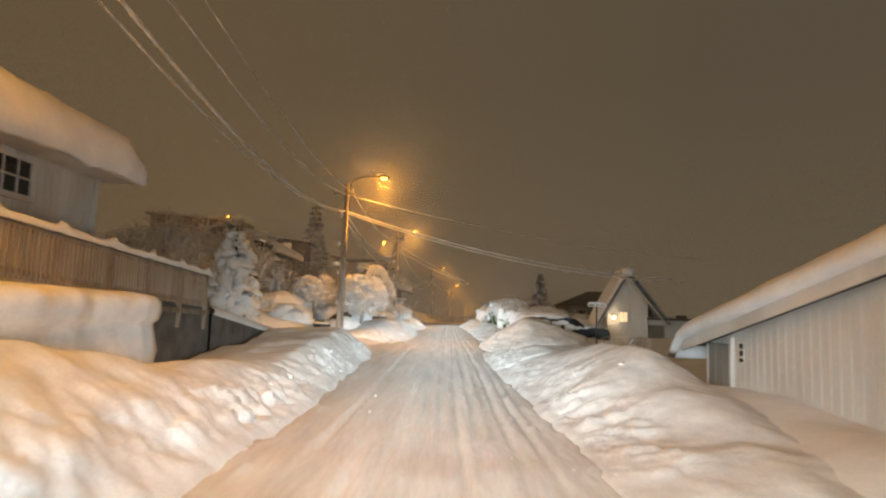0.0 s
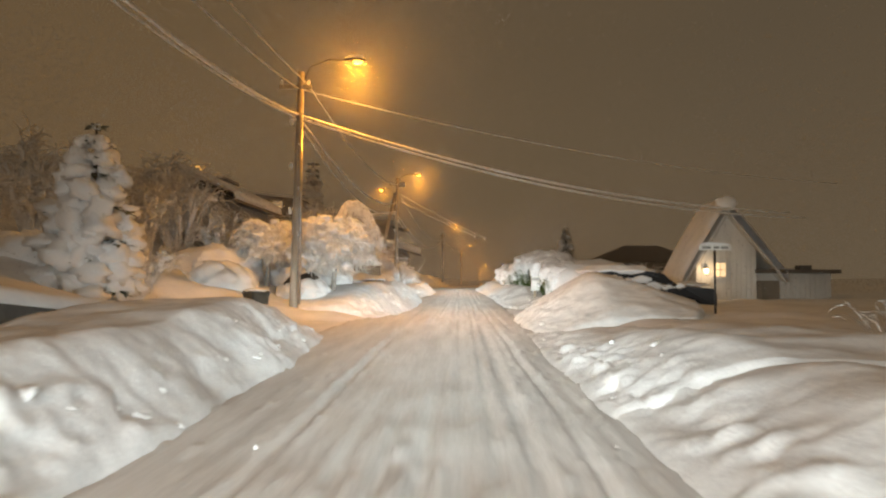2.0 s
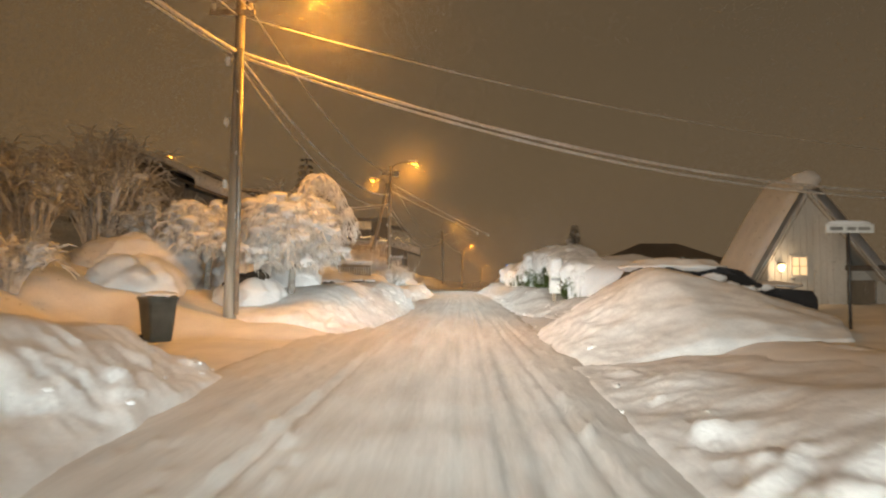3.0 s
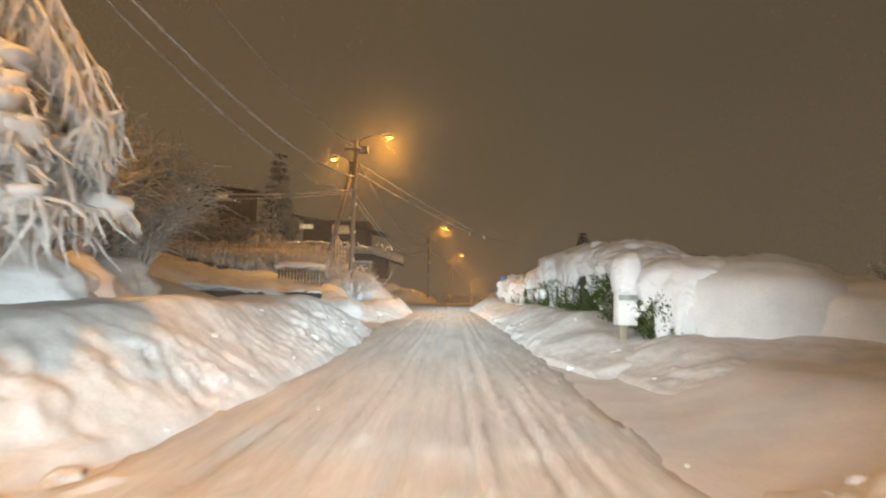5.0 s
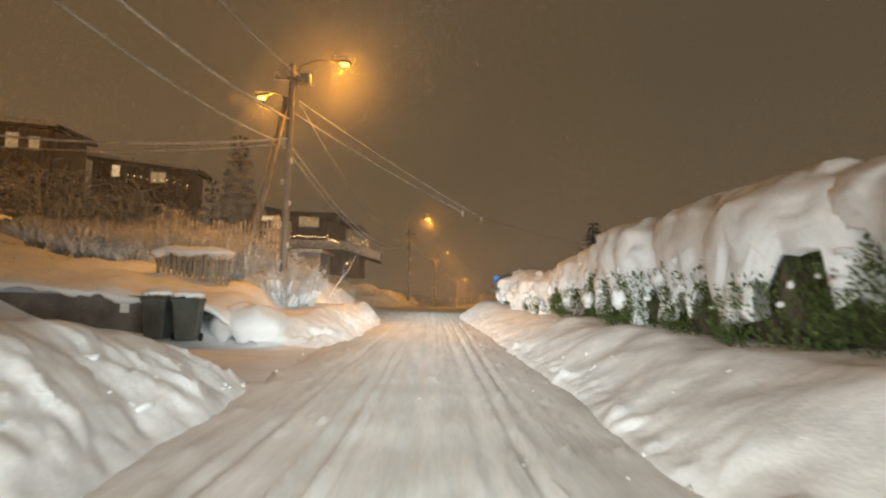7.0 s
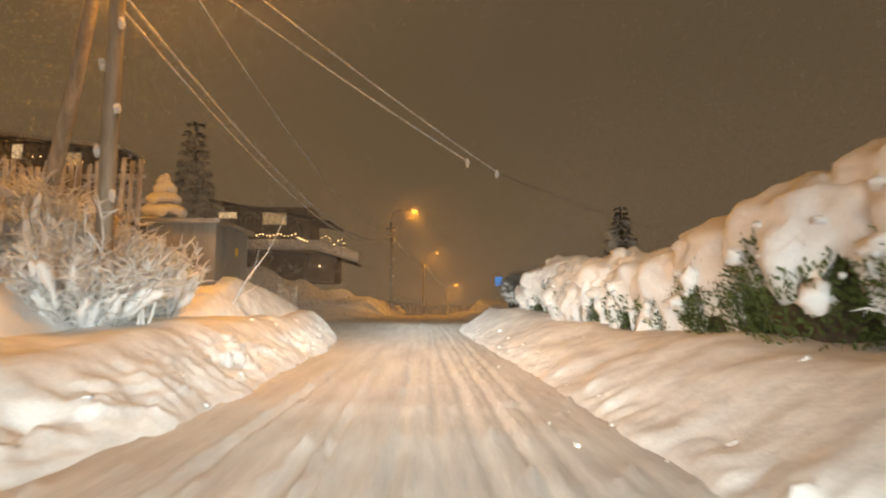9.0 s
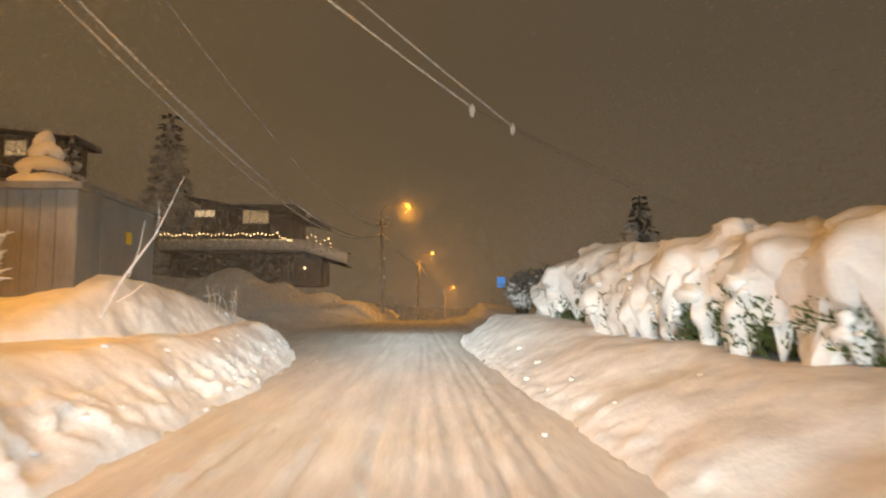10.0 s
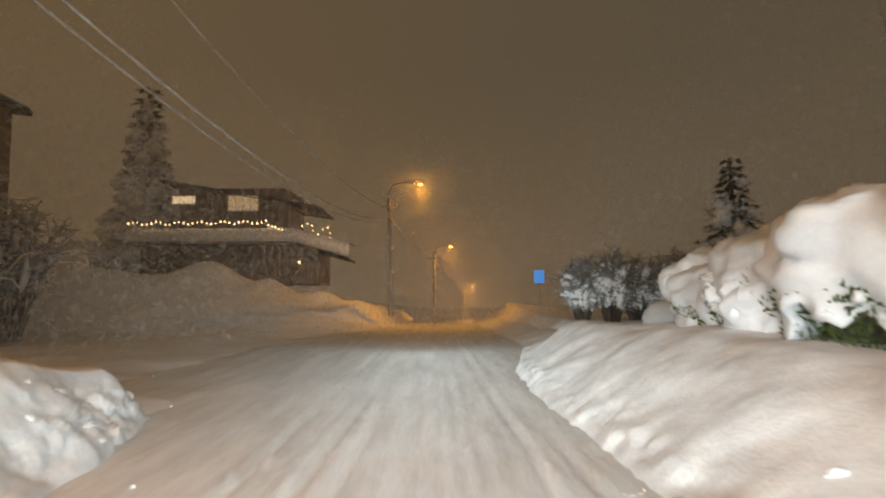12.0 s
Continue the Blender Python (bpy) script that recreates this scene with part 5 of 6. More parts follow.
def weeping_birch(label, x, y, z0, h, r, n, seed, crook=None):
    """A young tree bent over by snow: arching limbs hung with curtains of frosted twigs."""
    rng = random.Random(seed)
    root = thing("weeping_tree", label, "tree", (x, y, z0))
    part("trunk", Geo().tube([(x, y, z0 - 0.2), (x + 0.05, y, z0 + h * 0.35), (x - 0.03, y + 0.05, z0 + h * 0.7)], [0.11, 0.08, 0.05], 9), FROST_BARK, root, smooth=True)
    limbs, curtain, pads = Geo(), Geo(), Geo()
    for _ in range(n):
        a = rng.uniform(0, 2 * math.pi)
        reach = r * rng.uniform(0.5, 1.0)
        rise = h * rng.uniform(0.75, 1.0)
        fall = rise * rng.uniform(0.25, 0.55)
        z1 = z0 + h * rng.uniform(0.3, 0.65)
        pts = []
        for q in range(11):
            s = q / 10
            arch = math.sin(min(1, s * 1.25) * math.pi / 2)
            z = z1 + (z0 + rise - z1) * arch - fall * max(0, s - 0.5) ** 2 * 4
            pts.append(Vector((x + reach * s * math.cos(a) + rng.uniform(-0.04, 0.04), y + reach * s * math.sin(a) + rng.uniform(-0.04, 0.04), z)))
        limbs.tube(pts, [(0.075 - 0.05 * q / 10) * rng.uniform(0.7, 1.35) for q in range(11)], 6)
        for q in range(3, 11):
            p = pts[q]
            if rng.random() < 0.5:
                s = rng.uniform(0.06, 0.17)
                pads.blob((p.x, p.y, p.z + s * 0.1), (s * rng.uniform(1.0, 2.2), s * rng.uniform(1.0, 2.2), s * 0.9), 0.6, rng.random() * 60, 10, 7)
            for _ in range(8):
                length = h * rng.uniform(0.04, 0.07 + 0.16 * rng.random() ** 2) * (0.5 + 0.5 * q / 10)
                sx, sy = rng.uniform(-0.35, 0.35), rng.uniform(-0.35, 0.35)
                m1 = p + Vector((sx * 0.7, sy * 0.7, -0.05))
                curtain.tube([p, m1, m1 + Vector((sx * 0.3, sy * 0.3, -length * 0.5)), m1 + Vector((sx * rng.uniform(0.2, 0.9), sy * rng.uniform(0.2, 0.9), -length))], [0.015, 0.022, 0.016, 0.005], 3, False)
    for _ in range(7 if crook else 0):
        top, tip = (Vector(q) + Vector((rng.uniform(-0.25, 0.12), rng.uniform(-0.22, 0.22), rng.uniform(-0.25, 0.1))) for q in crook)
        start = Vector((x, y, z0 + h * 0.6))
        pts = [start * (1 - s) ** 2 + (top * 2 - (start + tip) * 0.5) * 2 * s * (1 - s) + tip * s * s for s in [q / 12 for q in range(13)]]
        limbs.tube(pts, [0.05 - 0.038 * q / 12 for q in range(13)], 6)
        for q in range(4, 13):
            for _ in range(5):
                p = pts[q]
                length = rng.uniform(0.12, 0.55)
                sx, sy = rng.uniform(-0.16, 0.16), rng.uniform(-0.16, 0.16)
                curtain.tube([p, p + Vector((sx * 0.6, sy * 0.6, -length * 0.4)), p + Vector((sx, sy, -length))], [0.018, 0.018, 0.006], 3, False)
    tagged(part("limbwork", limbs, FROST, root), kind="stuff")
    tagged(part("hanging_twigwork", curtain, FROST, root), kind="stuff")
    tagged(part("limb_snow", pads, SNOW, root, smooth=True), kind="stuff")
    return root


def conifer(label, x, y, z0, h, r, seed, snow=1.0, tiers=16, dense=1.0, blunt=False):
    """A spruce: whorls of drooping boughs with needle sprays, snow pillowed on each."""
    rng = random.Random(seed)
    root = thing("conifer", label, "conifer", (x, y, z0))
    part("trunk", Geo().tube([(x, y, z0 - 0.2), (x, y, z0 + h * 0.5), (x, y, z0 + h * 0.97)], [0.03 * h, 0.018 * h, 0.006 * h], 8), BARK, root)
    needles, pillows = Geo(), Geo()
    for t in range(tiers):
        v = t / (tiers - 1)
        rad = r * ((1 - v ** 2.4) ** 0.75 if blunt else (1 - v) ** 0.8) + 0.05 * r
        z = z0 + h * (0.05 + 0.90 * v)
        n = max(4, int(10 * (1 - 0.55 * v)))
        a0 = rng.uniform(0, 6.3)
        for b in range(n):
            a = a0 + 2 * math.pi * b / n + rng.uniform(-0.2, 0.2)
            length = rad * rng.uniform(0.75, 1.1)
            out = Vector((math.cos(a), math.sin(a), 0))
            tip = Vector((x, y, z)) + out * length + Vector((0, 0, -0.28 * length - 0.04 * h * (1 - v)))
            root_p = Vector((x, y, z))
            for _ in range(int(40 * dense * (0.4 + 0.6 * (1 - v)))):
                s = rng.uniform(0.15, 1.0)
                p = root_p.lerp(tip, s)
                side = Vector((-out.y, out.x, 0)) * rng.uniform(-0.30, 0.30) * length * (1.1 - 0.6 * s)
                d = out * 0.7 + side.normalized() * 0.7 + Vector((0, 0, rng.uniform(-0.5, 0.15)))
                needles.leaf(p + side * 0.6, d, Vector((0, 0, 1)), rng.uniform(0.05, 0.10) * h * 0.75, 0.03 * h * 0.6)
            if rng.random() < snow * 0.9:
                for s in (0.5 + rng.uniform(-0.12, 0.12), 0.9 + rng.uniform(-0.1, 0.12)):
                    p = root_p.lerp(tip, s)
                    q = rad * (rng.uniform(0.20, 0.36) if blunt else rng.uniform(0.11, 0.28)) + 0.012 * h
                    pillows.blob((p.x, p.y, p.z + q * rng.uniform(0.0, 0.3)), (q * rng.uniform(0.9, 1.3), q * rng.uniform(0.9, 1.3), q * rng.uniform(0.6, 1.15)), 0.8, rng.random() * 70, 11, 8, 1.7)
    tagged(part("needle_foliage", needles, LEAF_DARK, root), kind="stuff")
    if pillows.v:
        tagged(part("bough_snow", pillows, SNOW, root, smooth=True), kind="stuff")
    return root


conifer("spruce thickly padded with snow in a garden", -9.25, 27.7, 1.1, 4.25, 0.98, 31, 0.95, 11, 1.2, True)
weeping_birch("young birch bowed into an arch by snow", -4.6, 35.0, 0.6, 3.0, 1.6, 110, 41, ((-3.85, 35.0, 4.1), (-2.85, 34.9, 2.75)))
weeping_birch("smaller snow-bent birch behind the pole", -7.4, 36.2, 0.9, 2.7, 1.3, 56, 42)
twig_bush("tall dense shrub white with frost", "frosted_shrub", -6.9, 43.0, 0.8, 3.9, 1.9, 90, 51, FROST, 0.0, 0.018, 14, 0.022, lumps=0.4, clump=0.07)
twig_bush("dense shrub white with frost", "frosted_shrub", -6.2, 39.8, 0.9, 3.6, 1.5, 80, 52, FROST, 0.03, 0.018, 14, 0.022, lumps=0.4, clump=0.07)
for k, (x, y, t, rx, ry) in enumerate(((-5.2, 37.2, 1.75, 0.9, 0.9), (-5.4, 38.6, 1.65, 0.8, 1.0), (-6.6, 37.6, 1.9, 1.0, 1.0), (-5.5, 34.4, 1.35, 0.9, 0.7))):
    root = thing("snowy_shrub", "low shrub buried under rounded snow", "shrub", (x, y, 0.5))
    g = Geo()
    snow_cap(g, (x, y), t, rx, ry, 0.4, 0.5, 0.95, 61 + k, 0, 56, 0.22)
    part("snow_cap", g, SNOW, root, smooth=True)
    part("body", Geo().blob((x, y, 0.85), (rx * 0.8, ry * 0.8, 0.6), 0.4, k, 12, 8), BARK, root)

# Bushes on the garden slope to the left.
for k, (x, y, h, r) in enumerate(((-12.5, 30.5, 2.4, 1.6), (-11.5, 34.5, 2.8, 1.7), (-14.5, 33, 3.6, 2.0), (-10.2, 38.5, 2.6, 1.5), (-16, 40, 3.4, 2.0), (-9.6, 31.0, 1.4, 1.1), (-18, 36, 2.6, 2.0), (-13.0, 46, 3.2, 1.9))):
    twig_bush("snow-laden bare bush on the garden slope", "garden_bush", x, y, float(land(x, y)) - 0.05, h, r, 40, 70 + k, FROST, 0.08, 0.026, 10, 0.034, lumps=0.8, clump=0.12)
for k, (x, y, t, rx, ry) in enumerate(((-6.9, 41.6, 1.95, 1.3, 1.6), (-8.6, 43.6, 2.5, 1.5, 1.6), (-7.4, 39.0, 1.8, 1.2, 1.3), (-8.2, 33.6, 1.9, 1.2, 1.0), (-9.3, 35.8, 2.5, 1.6, 1.4), (-11.6, 28.6, 2.5, 1.3, 1.2), (-12.6, 26.2, 2.5, 1.6, 1.3))):
    g = Geo()
    snow_cap(g, (x, y), t, rx, ry, 0.6, 0.9, 1.5, 81 + k, 0, 56, 0.28)
    root = thing("snowy_shrub", "shrub rounded off by deep snow", "shrub", (x, y, 1))
    part("snow_cap", g, SNOW, root, smooth=True)
    part("body", Geo().blob((x, y, t - 0.9), (rx * 0.8, ry * 0.8, 0.6), 0.4, k, 12, 8), BARK, root)

# The frosted deciduous hedge, running up from the road beside the pole.
for k in range(12):
    s = k / 11
    x, y = -5.0 - 8.6 * s, 64.5 - 1.4 * s
    twig_bush("frost-covered clipped hedge plant", "frosted_hedge_plant", x, y, float(land(x, y)), max(1.1, (2.3, 2.9, 3.3, 3.45)[min(k, 3)] - float(land(x, y))), 0.95, 64, 90 + k, FROST_BARK, -0.06, 0.015, 18, 0.02, category="hedge", lumps=1.0, clump=0.12)
twig_bush("frosted bush beside the road", "frosted_shrub", -4.75, 62.3, 0.45, 1.55, 1.3, 120, 101, FROST_BARK, -0.08, 0.015, 24, 0.022, lumps=1.0, clump=0.13)
for k, (x, y, h) in enumerate(((-4.4, 61.9, 1.9), (-5.3, 62.4, 2.1), (-5.0, 61.6, 1.7), (-3.9, 62.3, 1.5))):
    twig_bush("upright shoots of a bush sleeved in snow", "frosted_shoots", x, y, 0.6, h, 0.28, 4, 105 + k, FROST, -0.1, 0.02, 3, 0.034)
twig_bush("frosted bush with upright snowy shoots", "frosted_shrub", -4.75, 64.4, 0.5, 1.7, 1.1, 90, 102, FROST_BARK, -0.10, 0.016, 20, 0.022, lumps=1.0, clump=0.13)

# Bare brambles with ice beside the low bank.
for k, (x, y) in enumerate(((5.7, 20.3), (6.4, 21.2))):
    twig_bush("bare icy bramble poking out of the snow", "bramble", x, y, 0.4, 0.75, 0.8, 14, 110 + k, BARK, 0.1, 0.005, 6, 0.007, lumps=0.12, clump=0.02)
twig_bush("bare twigs beside the thuja hedge", "bramble", 3.95, 44.4, 0.7, 1.0, 0.5, 14, 118, BARK, 0.0, 0.006, 6, 0.008)
twig_bush("bare twigs beside the thuja hedge", "bramble", 3.9, 57.6, 0.7, 0.9, 0.5, 12, 119, BARK, 0.0, 0.006, 6, 0.008)

# Crumbs thrown off by tyres and plough.
crumbs, crng = Geo(), random.Random(77)
for _ in range(110):
    y = crng.uniform(0, 92)
    l, r = road_edges(y)
    x = crng.choice((l + abs(crng.gauss(0, 0.5)), r - abs(crng.gauss(0, 0.5)), crng.uniform(l, r)))
    s = 0.010 + 0.022 * crng.random() ** 3
    crumbs.blob((x, y, road_height(x, y) + s * 0.4), (s, s * crng.uniform(0.7, 1.4), s * 0.8), 0.7, crng.random() * 90, 6, 4)
tagged(part("snow_crumbs", crumbs, PACKED), "crumbs of snow scattered over the road", "snow crumbs", kind="stuff")

twig_bush("bare twigs on top of the drift", "bramble", 8.1, 40.9, 1.6, 0.55, 0.6, 16, 116, BARK, 0.1, 0.007, 5, 0.008)
twig_bush("bare twigs on top of the drift", "bramble", 9.3, 41.2, 1.5, 0.5, 0.6, 14, 117, BARK, 0.1, 0.007, 5, 0.008)

# The leaning sapling before the shed.
root = thing("leaning_sapling", "bare leaning sapling coated with snow", "sapling", (-4.05, 67.4, 1.0))
part("stem", Geo().tube([(-4.4, 67.4, 0.6), (-3.85, 67.4, 1.65), (-3.35, 67.3, 2.3), (-2.95, 67.2, 3.1)], [0.028, 0.021, 0.013, 0.007], 7), FROST, root, smooth=True)
for a, b in (((-3.75, 67.4, 1.7), (-3.55, 67.4, 2.5)), ((-3.9, 67.4, 1.35), (-3.5, 67.3, 1.6)), ((-3.35, 67.3, 2.3), (-3.3, 67.2, 2.75))):
    part("side_twig", Geo().tube([a, tuple((Vector(a) + Vector(b)) / 2 + Vector((0.03, 0, 0))), b], [0.010, 0.008, 0.005], 6), FROST, root)

# Kiosk-like shed behind the bank.
shed = thing("utility_shed", "grey panelled utility shed with a flat roof", "shed", (-6.2, 69, 0.9))
body = part("wall", Geo().box((-6.1, 69.0, 1.9), (2.9, 2.7, 2.2)), GREY_BOARD, shed)
x = -7.5
while x < -4.7:
    part("panel", Geo().box((x + 0.11, 67.63, 1.95), (0.228, 0.03, 2.1), bevel=0.006), GREY_BOARD, body)
    x += 0.235
part("corner_trim", Geo().box((-4.68, 67.64, 1.95), (0.12, 0.06, 2.12), bevel=0.01), GREY_BOARD, shed)
part("roof", Geo().box((-6.1, 69.0, 3.04), (3.2, 3.0, 0.10), bevel=0.02), METAL, shed)
part("sticker", Geo().box((-4.635, 69.3, 2.45), (0.01, 0.2, 0.2)), YELLOW, shed, "yellow warning sticker")
part("door", Geo().box((-4.632, 68.75, 1.75), (0.02, 0.8, 1.7), bevel=0.004), GREY_BOARD, shed)
root = thing("snowy_spruce_top", "young spruce buried in rounded snow behind the shed", "conifer", (-7.5, 71.6, 1.2))
part("trunk", Geo().tube([(-7.5, 71.6, 1.2), (-7.5, 71.6, 4.6)], [0.06, 0.02], 7), BARK, root)
for k, (z, r) in enumerate(((4.95, 0.20), (4.70, 0.32), (4.40, 0.46), (4.05, 0.58), (3.65, 0.70))):
    part("snow_cap", snow_cap(Geo(), (-7.5 + 0.04 * (k % 2), 71.6), z, r, r, 0.16, 0.12, 0.3, 3.1 * k, 0, 26), SNOW, root, smooth=True)
for k, (x, y) in enumerate(((-3.9, 71.6), (-3.8, 72.6))):
    twig_bush("bare shoots poking out of the bank", "bramble", x, y, 1.1, 0.7, 0.4, 5, 130 + k, FROST_BARK, 0, 0.006, 3, 0.008)

conifer("snow-laden spruce on the slope above the side road", -17.6, 91.0, 2.6, 7.6, 1.7, 154, 1.0, 12)

# Hedge and trees beyond the side road on the right.
for k, (x, y, h, r) in enumerate(((6.0, 93.0, 2.4, 1.0), (7.1, 92.8, 2.7, 1.2), (8.3, 93.4, 2.4, 1.2), (9.6, 93.0, 2.5, 1.3), (11.0, 93.8, 2.2, 1.3), (12.4, 93.6, 2.3, 1.3))):
    twig_bush("bushy shrub flecked with snow beyond the side road", "roadside_bush", x, y, 0.35, h + 0.4, r, 70, 140 + k, BARK, 0.0, 0.03, 11, 0.03, lumps=1.0, clump=0.26, twig_mat=FROST_BARK)
for c, t, r, s in (((10.5, 91.2), 1.7, (2.6, 1.0), 2.0), ((14.2, 92.4), 2.0, (1.8, 1.3), 3.0)):
    g = Geo()
    snow_cap(g, c, t, r[0], r[1], 0.4, 0.8, 1.4, s, 0, 40)
    tagged(part("snow_drift", g, SNOW, smooth=True), "drift of snow beyond the side road", "snow drift", "drifts beyond the side road")
conifer("tall dark spruce with light snow", 14.25, 97.5, 0.8, 7.65, 2.3, 150, 0.35, 22, 0.9)
conifer("very tall snow-hung spruce behind the hillside house", -27.6, 129.0, 4.2, 19.3, 3.9, 153, 0.95, 17, 0.7)

sign = thing("blue_road_sign", "blue pedestrian crossing sign on a post", "sign", (6.6, 106.7, 1.0))
part("post", Geo().tube([(6.6, 106.75, 0.8), (6.6, 106.75, 3.5)], 0.035, 10), METAL, sign)
plate = part("plate", Geo().box((6.6, 106.7, 3.05), (0.62, 0.03, 0.78), bevel=0.01), BLUE, sign, "blue square sign plate")
part("triangle", Geo().grid([[(6.38, 106.68, 2.82), (6.82, 106.68, 2.82), (6.6, 106.68, 3.26)], [(6.38, 106.674, 2.82), (6.82, 106.674, 2.82), (6.6, 106.674, 3.26)]], close=True), PLATE, plate)


# ---- hillside houses ----
def dark_house(label, x0, x1, y, depth, z0, z1, windows, snow=0.4):
    """A dark timber house seen from the road: boarded front, flat-pitched roof with snow, framed windows."""
    root = thing("dark_house", label, "house", ((x0 + x1) / 2, y + depth / 2, z0))

    def eave(x):
        return z1 + 0.5 - 1.0 * (x - x0) / (x1 - x0)

    g = Geo().grid([[(x0, yy, z0), (x1, yy, z0), (x1, yy, eave(x1)), (x0, yy, eave(x0))] for yy in (y, y + depth)], close=True)
    g.f.extend([(0, 1, 2, 3), (7, 6, 5, 4)])
    wall = part("wall", g, DARK_WOOD, root)
    n = int((x1 - x0) / 0.45)
    for k in range(n):
        x = x0 + (k + 0.5) * (x1 - x0) / n
        part("board", Geo().box((x, y - 0.03, (z0 + eave(x)) / 2), ((x1 - x0) / n - 0.03, 0.05, eave(x) - z0 - 0.1), bevel=0.01), DARK_WOOD, wall)
    g = Geo().grid([[(x0 - 0.6, yy, eave(x0 - 0.6)), (x1 + 0.6, yy, eave(x1 + 0.6)), (x1 + 0.6, yy, eave(x1 + 0.6) + 0.2), (x0 - 0.6, yy, eave(x0 - 0.6) + 0.2)] for yy in (y - 0.7, y + depth + 0.7)], close=True)
    g.f.extend([(0, 1, 2, 3), (7, 6, 5, 4)])
    part("roof", g, ROOFING, root)
    for wx, wz, w, h, cols, lit in windows:
        window(root, (wx, y - 0.08, wz), (w, h), "y", cols, 1, lit)
    g, rows = Geo(), []
    xa, xb, ya, yb = x0 - 0.65, x1 + 0.65, y - 0.75, y + depth + 0.75
    for i in range(24):
        x = xa + (xb - xa) * i / 23
        e = 0.5 if i in (0, 23) else 1
        low = eave(x) + 0.2
        t = low + snow * e + 0.06 * noise.noise(Vector((x * 0.5, y, 0)))
        rows.append([(x, ya, low), (x, ya - 0.05, t - 0.15), (x, ya + 0.4, t), (x, yb - 0.4, t), (x, yb, low)])
    tagged(part("roof_snow", g.grid(rows), SNOW, smooth=True), "snow on a dark house roof", "snow")
    return root


def light_string(label, pts, size=0.055):
    root = thing("light_string", label, "light string", pts[0])
    part("cord", Geo().tube(pts, 0.012, 5), BLACK, root)
    for k, p in enumerate(pts):
        part("bulb", Geo().blob((p[0], p[1] - 0.04, p[2] - 0.03 - 0.03 * (k % 2)), (size, size, size * 1.25), 0, 0, 6, 4), WARM_BULB, root)


def along(a, b, n, wave=0.0):
    return [(a[0] + (b[0] - a[0]) * k / n, a[1] + (b[1] - a[1]) * k / n, a[2] + (b[2] - a[2]) * k / n + wave * math.sin(k * 1.3)) for k in range(n + 1)]


# The house with the lit balcony: dark garage storey, balcony with a snow slab, upper storey.
def balcony_house():
    y = 119.0
    root = thing("balcony_house", "dark hillside house with a light-strung balcony", "house", (-16, 124, 3.5))
    gar = part("garage_wall", Geo().box((-16.2, y + 3, 4.9), (14.2, 6, 3.4)), DARK_WOOD, root)
    for k in range(3):
        door = part("car_bay_front", Geo().box((-20.6 + 3.6 * k, y - 0.05, 4.5), (2.6, 0.08, 2.2), bevel=0.02), DARK_WOOD, root)
        for q in range(4):
            part("panel", Geo().box((-20.6 + 3.6 * k, y - 0.1, 3.7 + 0.54 * q), (2.5, 0.04, 0.48), bevel=0.02), DARK_WOOD, door)
    part("wall_lamp", Geo().blob((-10.6, y - 0.15, 4.9), (0.09, 0.09, 0.13), 0, 0, 8, 6), PORCH_GLASS, root)
    g = Geo()
    rows = []
    for i in range(40):
        x = -24.0 + 17.5 * i / 39
        z = 6.55 if x < -11 else 6.55 - (x + 11) * 0.28
        w = 0.06 * noise.noise(Vector((x * 0.7, 0, 0)))
        rows.append([(x, y + 0.2, z - 0.02), (x, y - 1.1, z), (x, y - 1.28, z + 0.7 + w), (x, y - 0.9, z + 1.05 + w), (x, y + 1.0, z + 1.15 + w), (x, y + 5, z + 1.2)])
    tagged(part("balcony_snow", g.grid(rows), SNOW, smooth=True), "thick snow on the balcony and porch roof", "snow")
    part("balcony_slab", Geo().box((-17.3, y + 0.6, 6.42), (13.2, 3.4, 0.2)), GREY_BOARD, root)
    part("porch_roof", Geo().grid([[(-11.0, yy, 6.45), (-6.6, yy, 5.2), (-6.6, yy, 5.05), (-11.0, yy, 6.25)] for yy in (y - 1.1, y + 4)], close=True), ROOFING, root)
    rail = part("balcony_rail", Geo().tube([(-23.6, y - 1.0, 8.1), (-11.6, y - 1.0, 8.0)], 0.04, 6), DARK_WOOD, root)
    for k in range(25):
        part("baluster", Geo().box((-23.6 + 0.5 * k, y - 1.0, 7.5), (0.05, 0.05, 1.15)), DARK_WOOD, rail)
    up = part("upper_wall", Geo().box((-17.0, y + 6.5, 9.0), (9.5, 6.0, 5.2)), DARK_WOOD, root)
    for k in range(20):
        part("board", Geo().box((-21.5 + 0.475 * k, y + 3.46, 9.0), (0.44, 0.05, 5.1), bevel=0.01), DARK_WOOD, up)
    part("upper_roof", Geo().grid([[(-23.2, yy, 12.3), (-9.5, yy, 9.9), (-9.5, yy, 9.7), (-23.2, yy, 12.1)] for yy in (y + 2.6, y + 10.5)], close=True), ROOFING, root)
    window(root, (-16.2, y + 3.38, 10.3), (2.6, 1.35), "y", 4, 1, DIM_GLASS)
    window(root, (-21.3, y + 3.38, 10.6), (2.0, 0.7), "y", 2, 1, LIT_GLASS)
    light_string("warm fairy lights along the balcony rail", along((-23.8, y - 1.1, 8.0), (-13.0, y - 1.1, 8.05), 30, 0.10))
    light_string("warm fairy lights down the porch roof", along((-12.8, y - 1.1, 7.8), (-9.6, y - 1.1, 6.75), 12, 0.04))
    light_string("warm fairy lights looped round an arch", [(-10.6, y + 1, 7.4), (-10.6, y + 1, 8.0), (-10.2, y + 1, 8.2), (-9.8, y + 1, 8.05), (-9.7, y + 1, 7.6), (-9.3, y + 1, 7.35), (-8.9, y + 1, 7.7), (-8.5, y + 1, 7.9), (-8.3, y + 1, 7.4), (-8.3, y + 1, 7.0)])


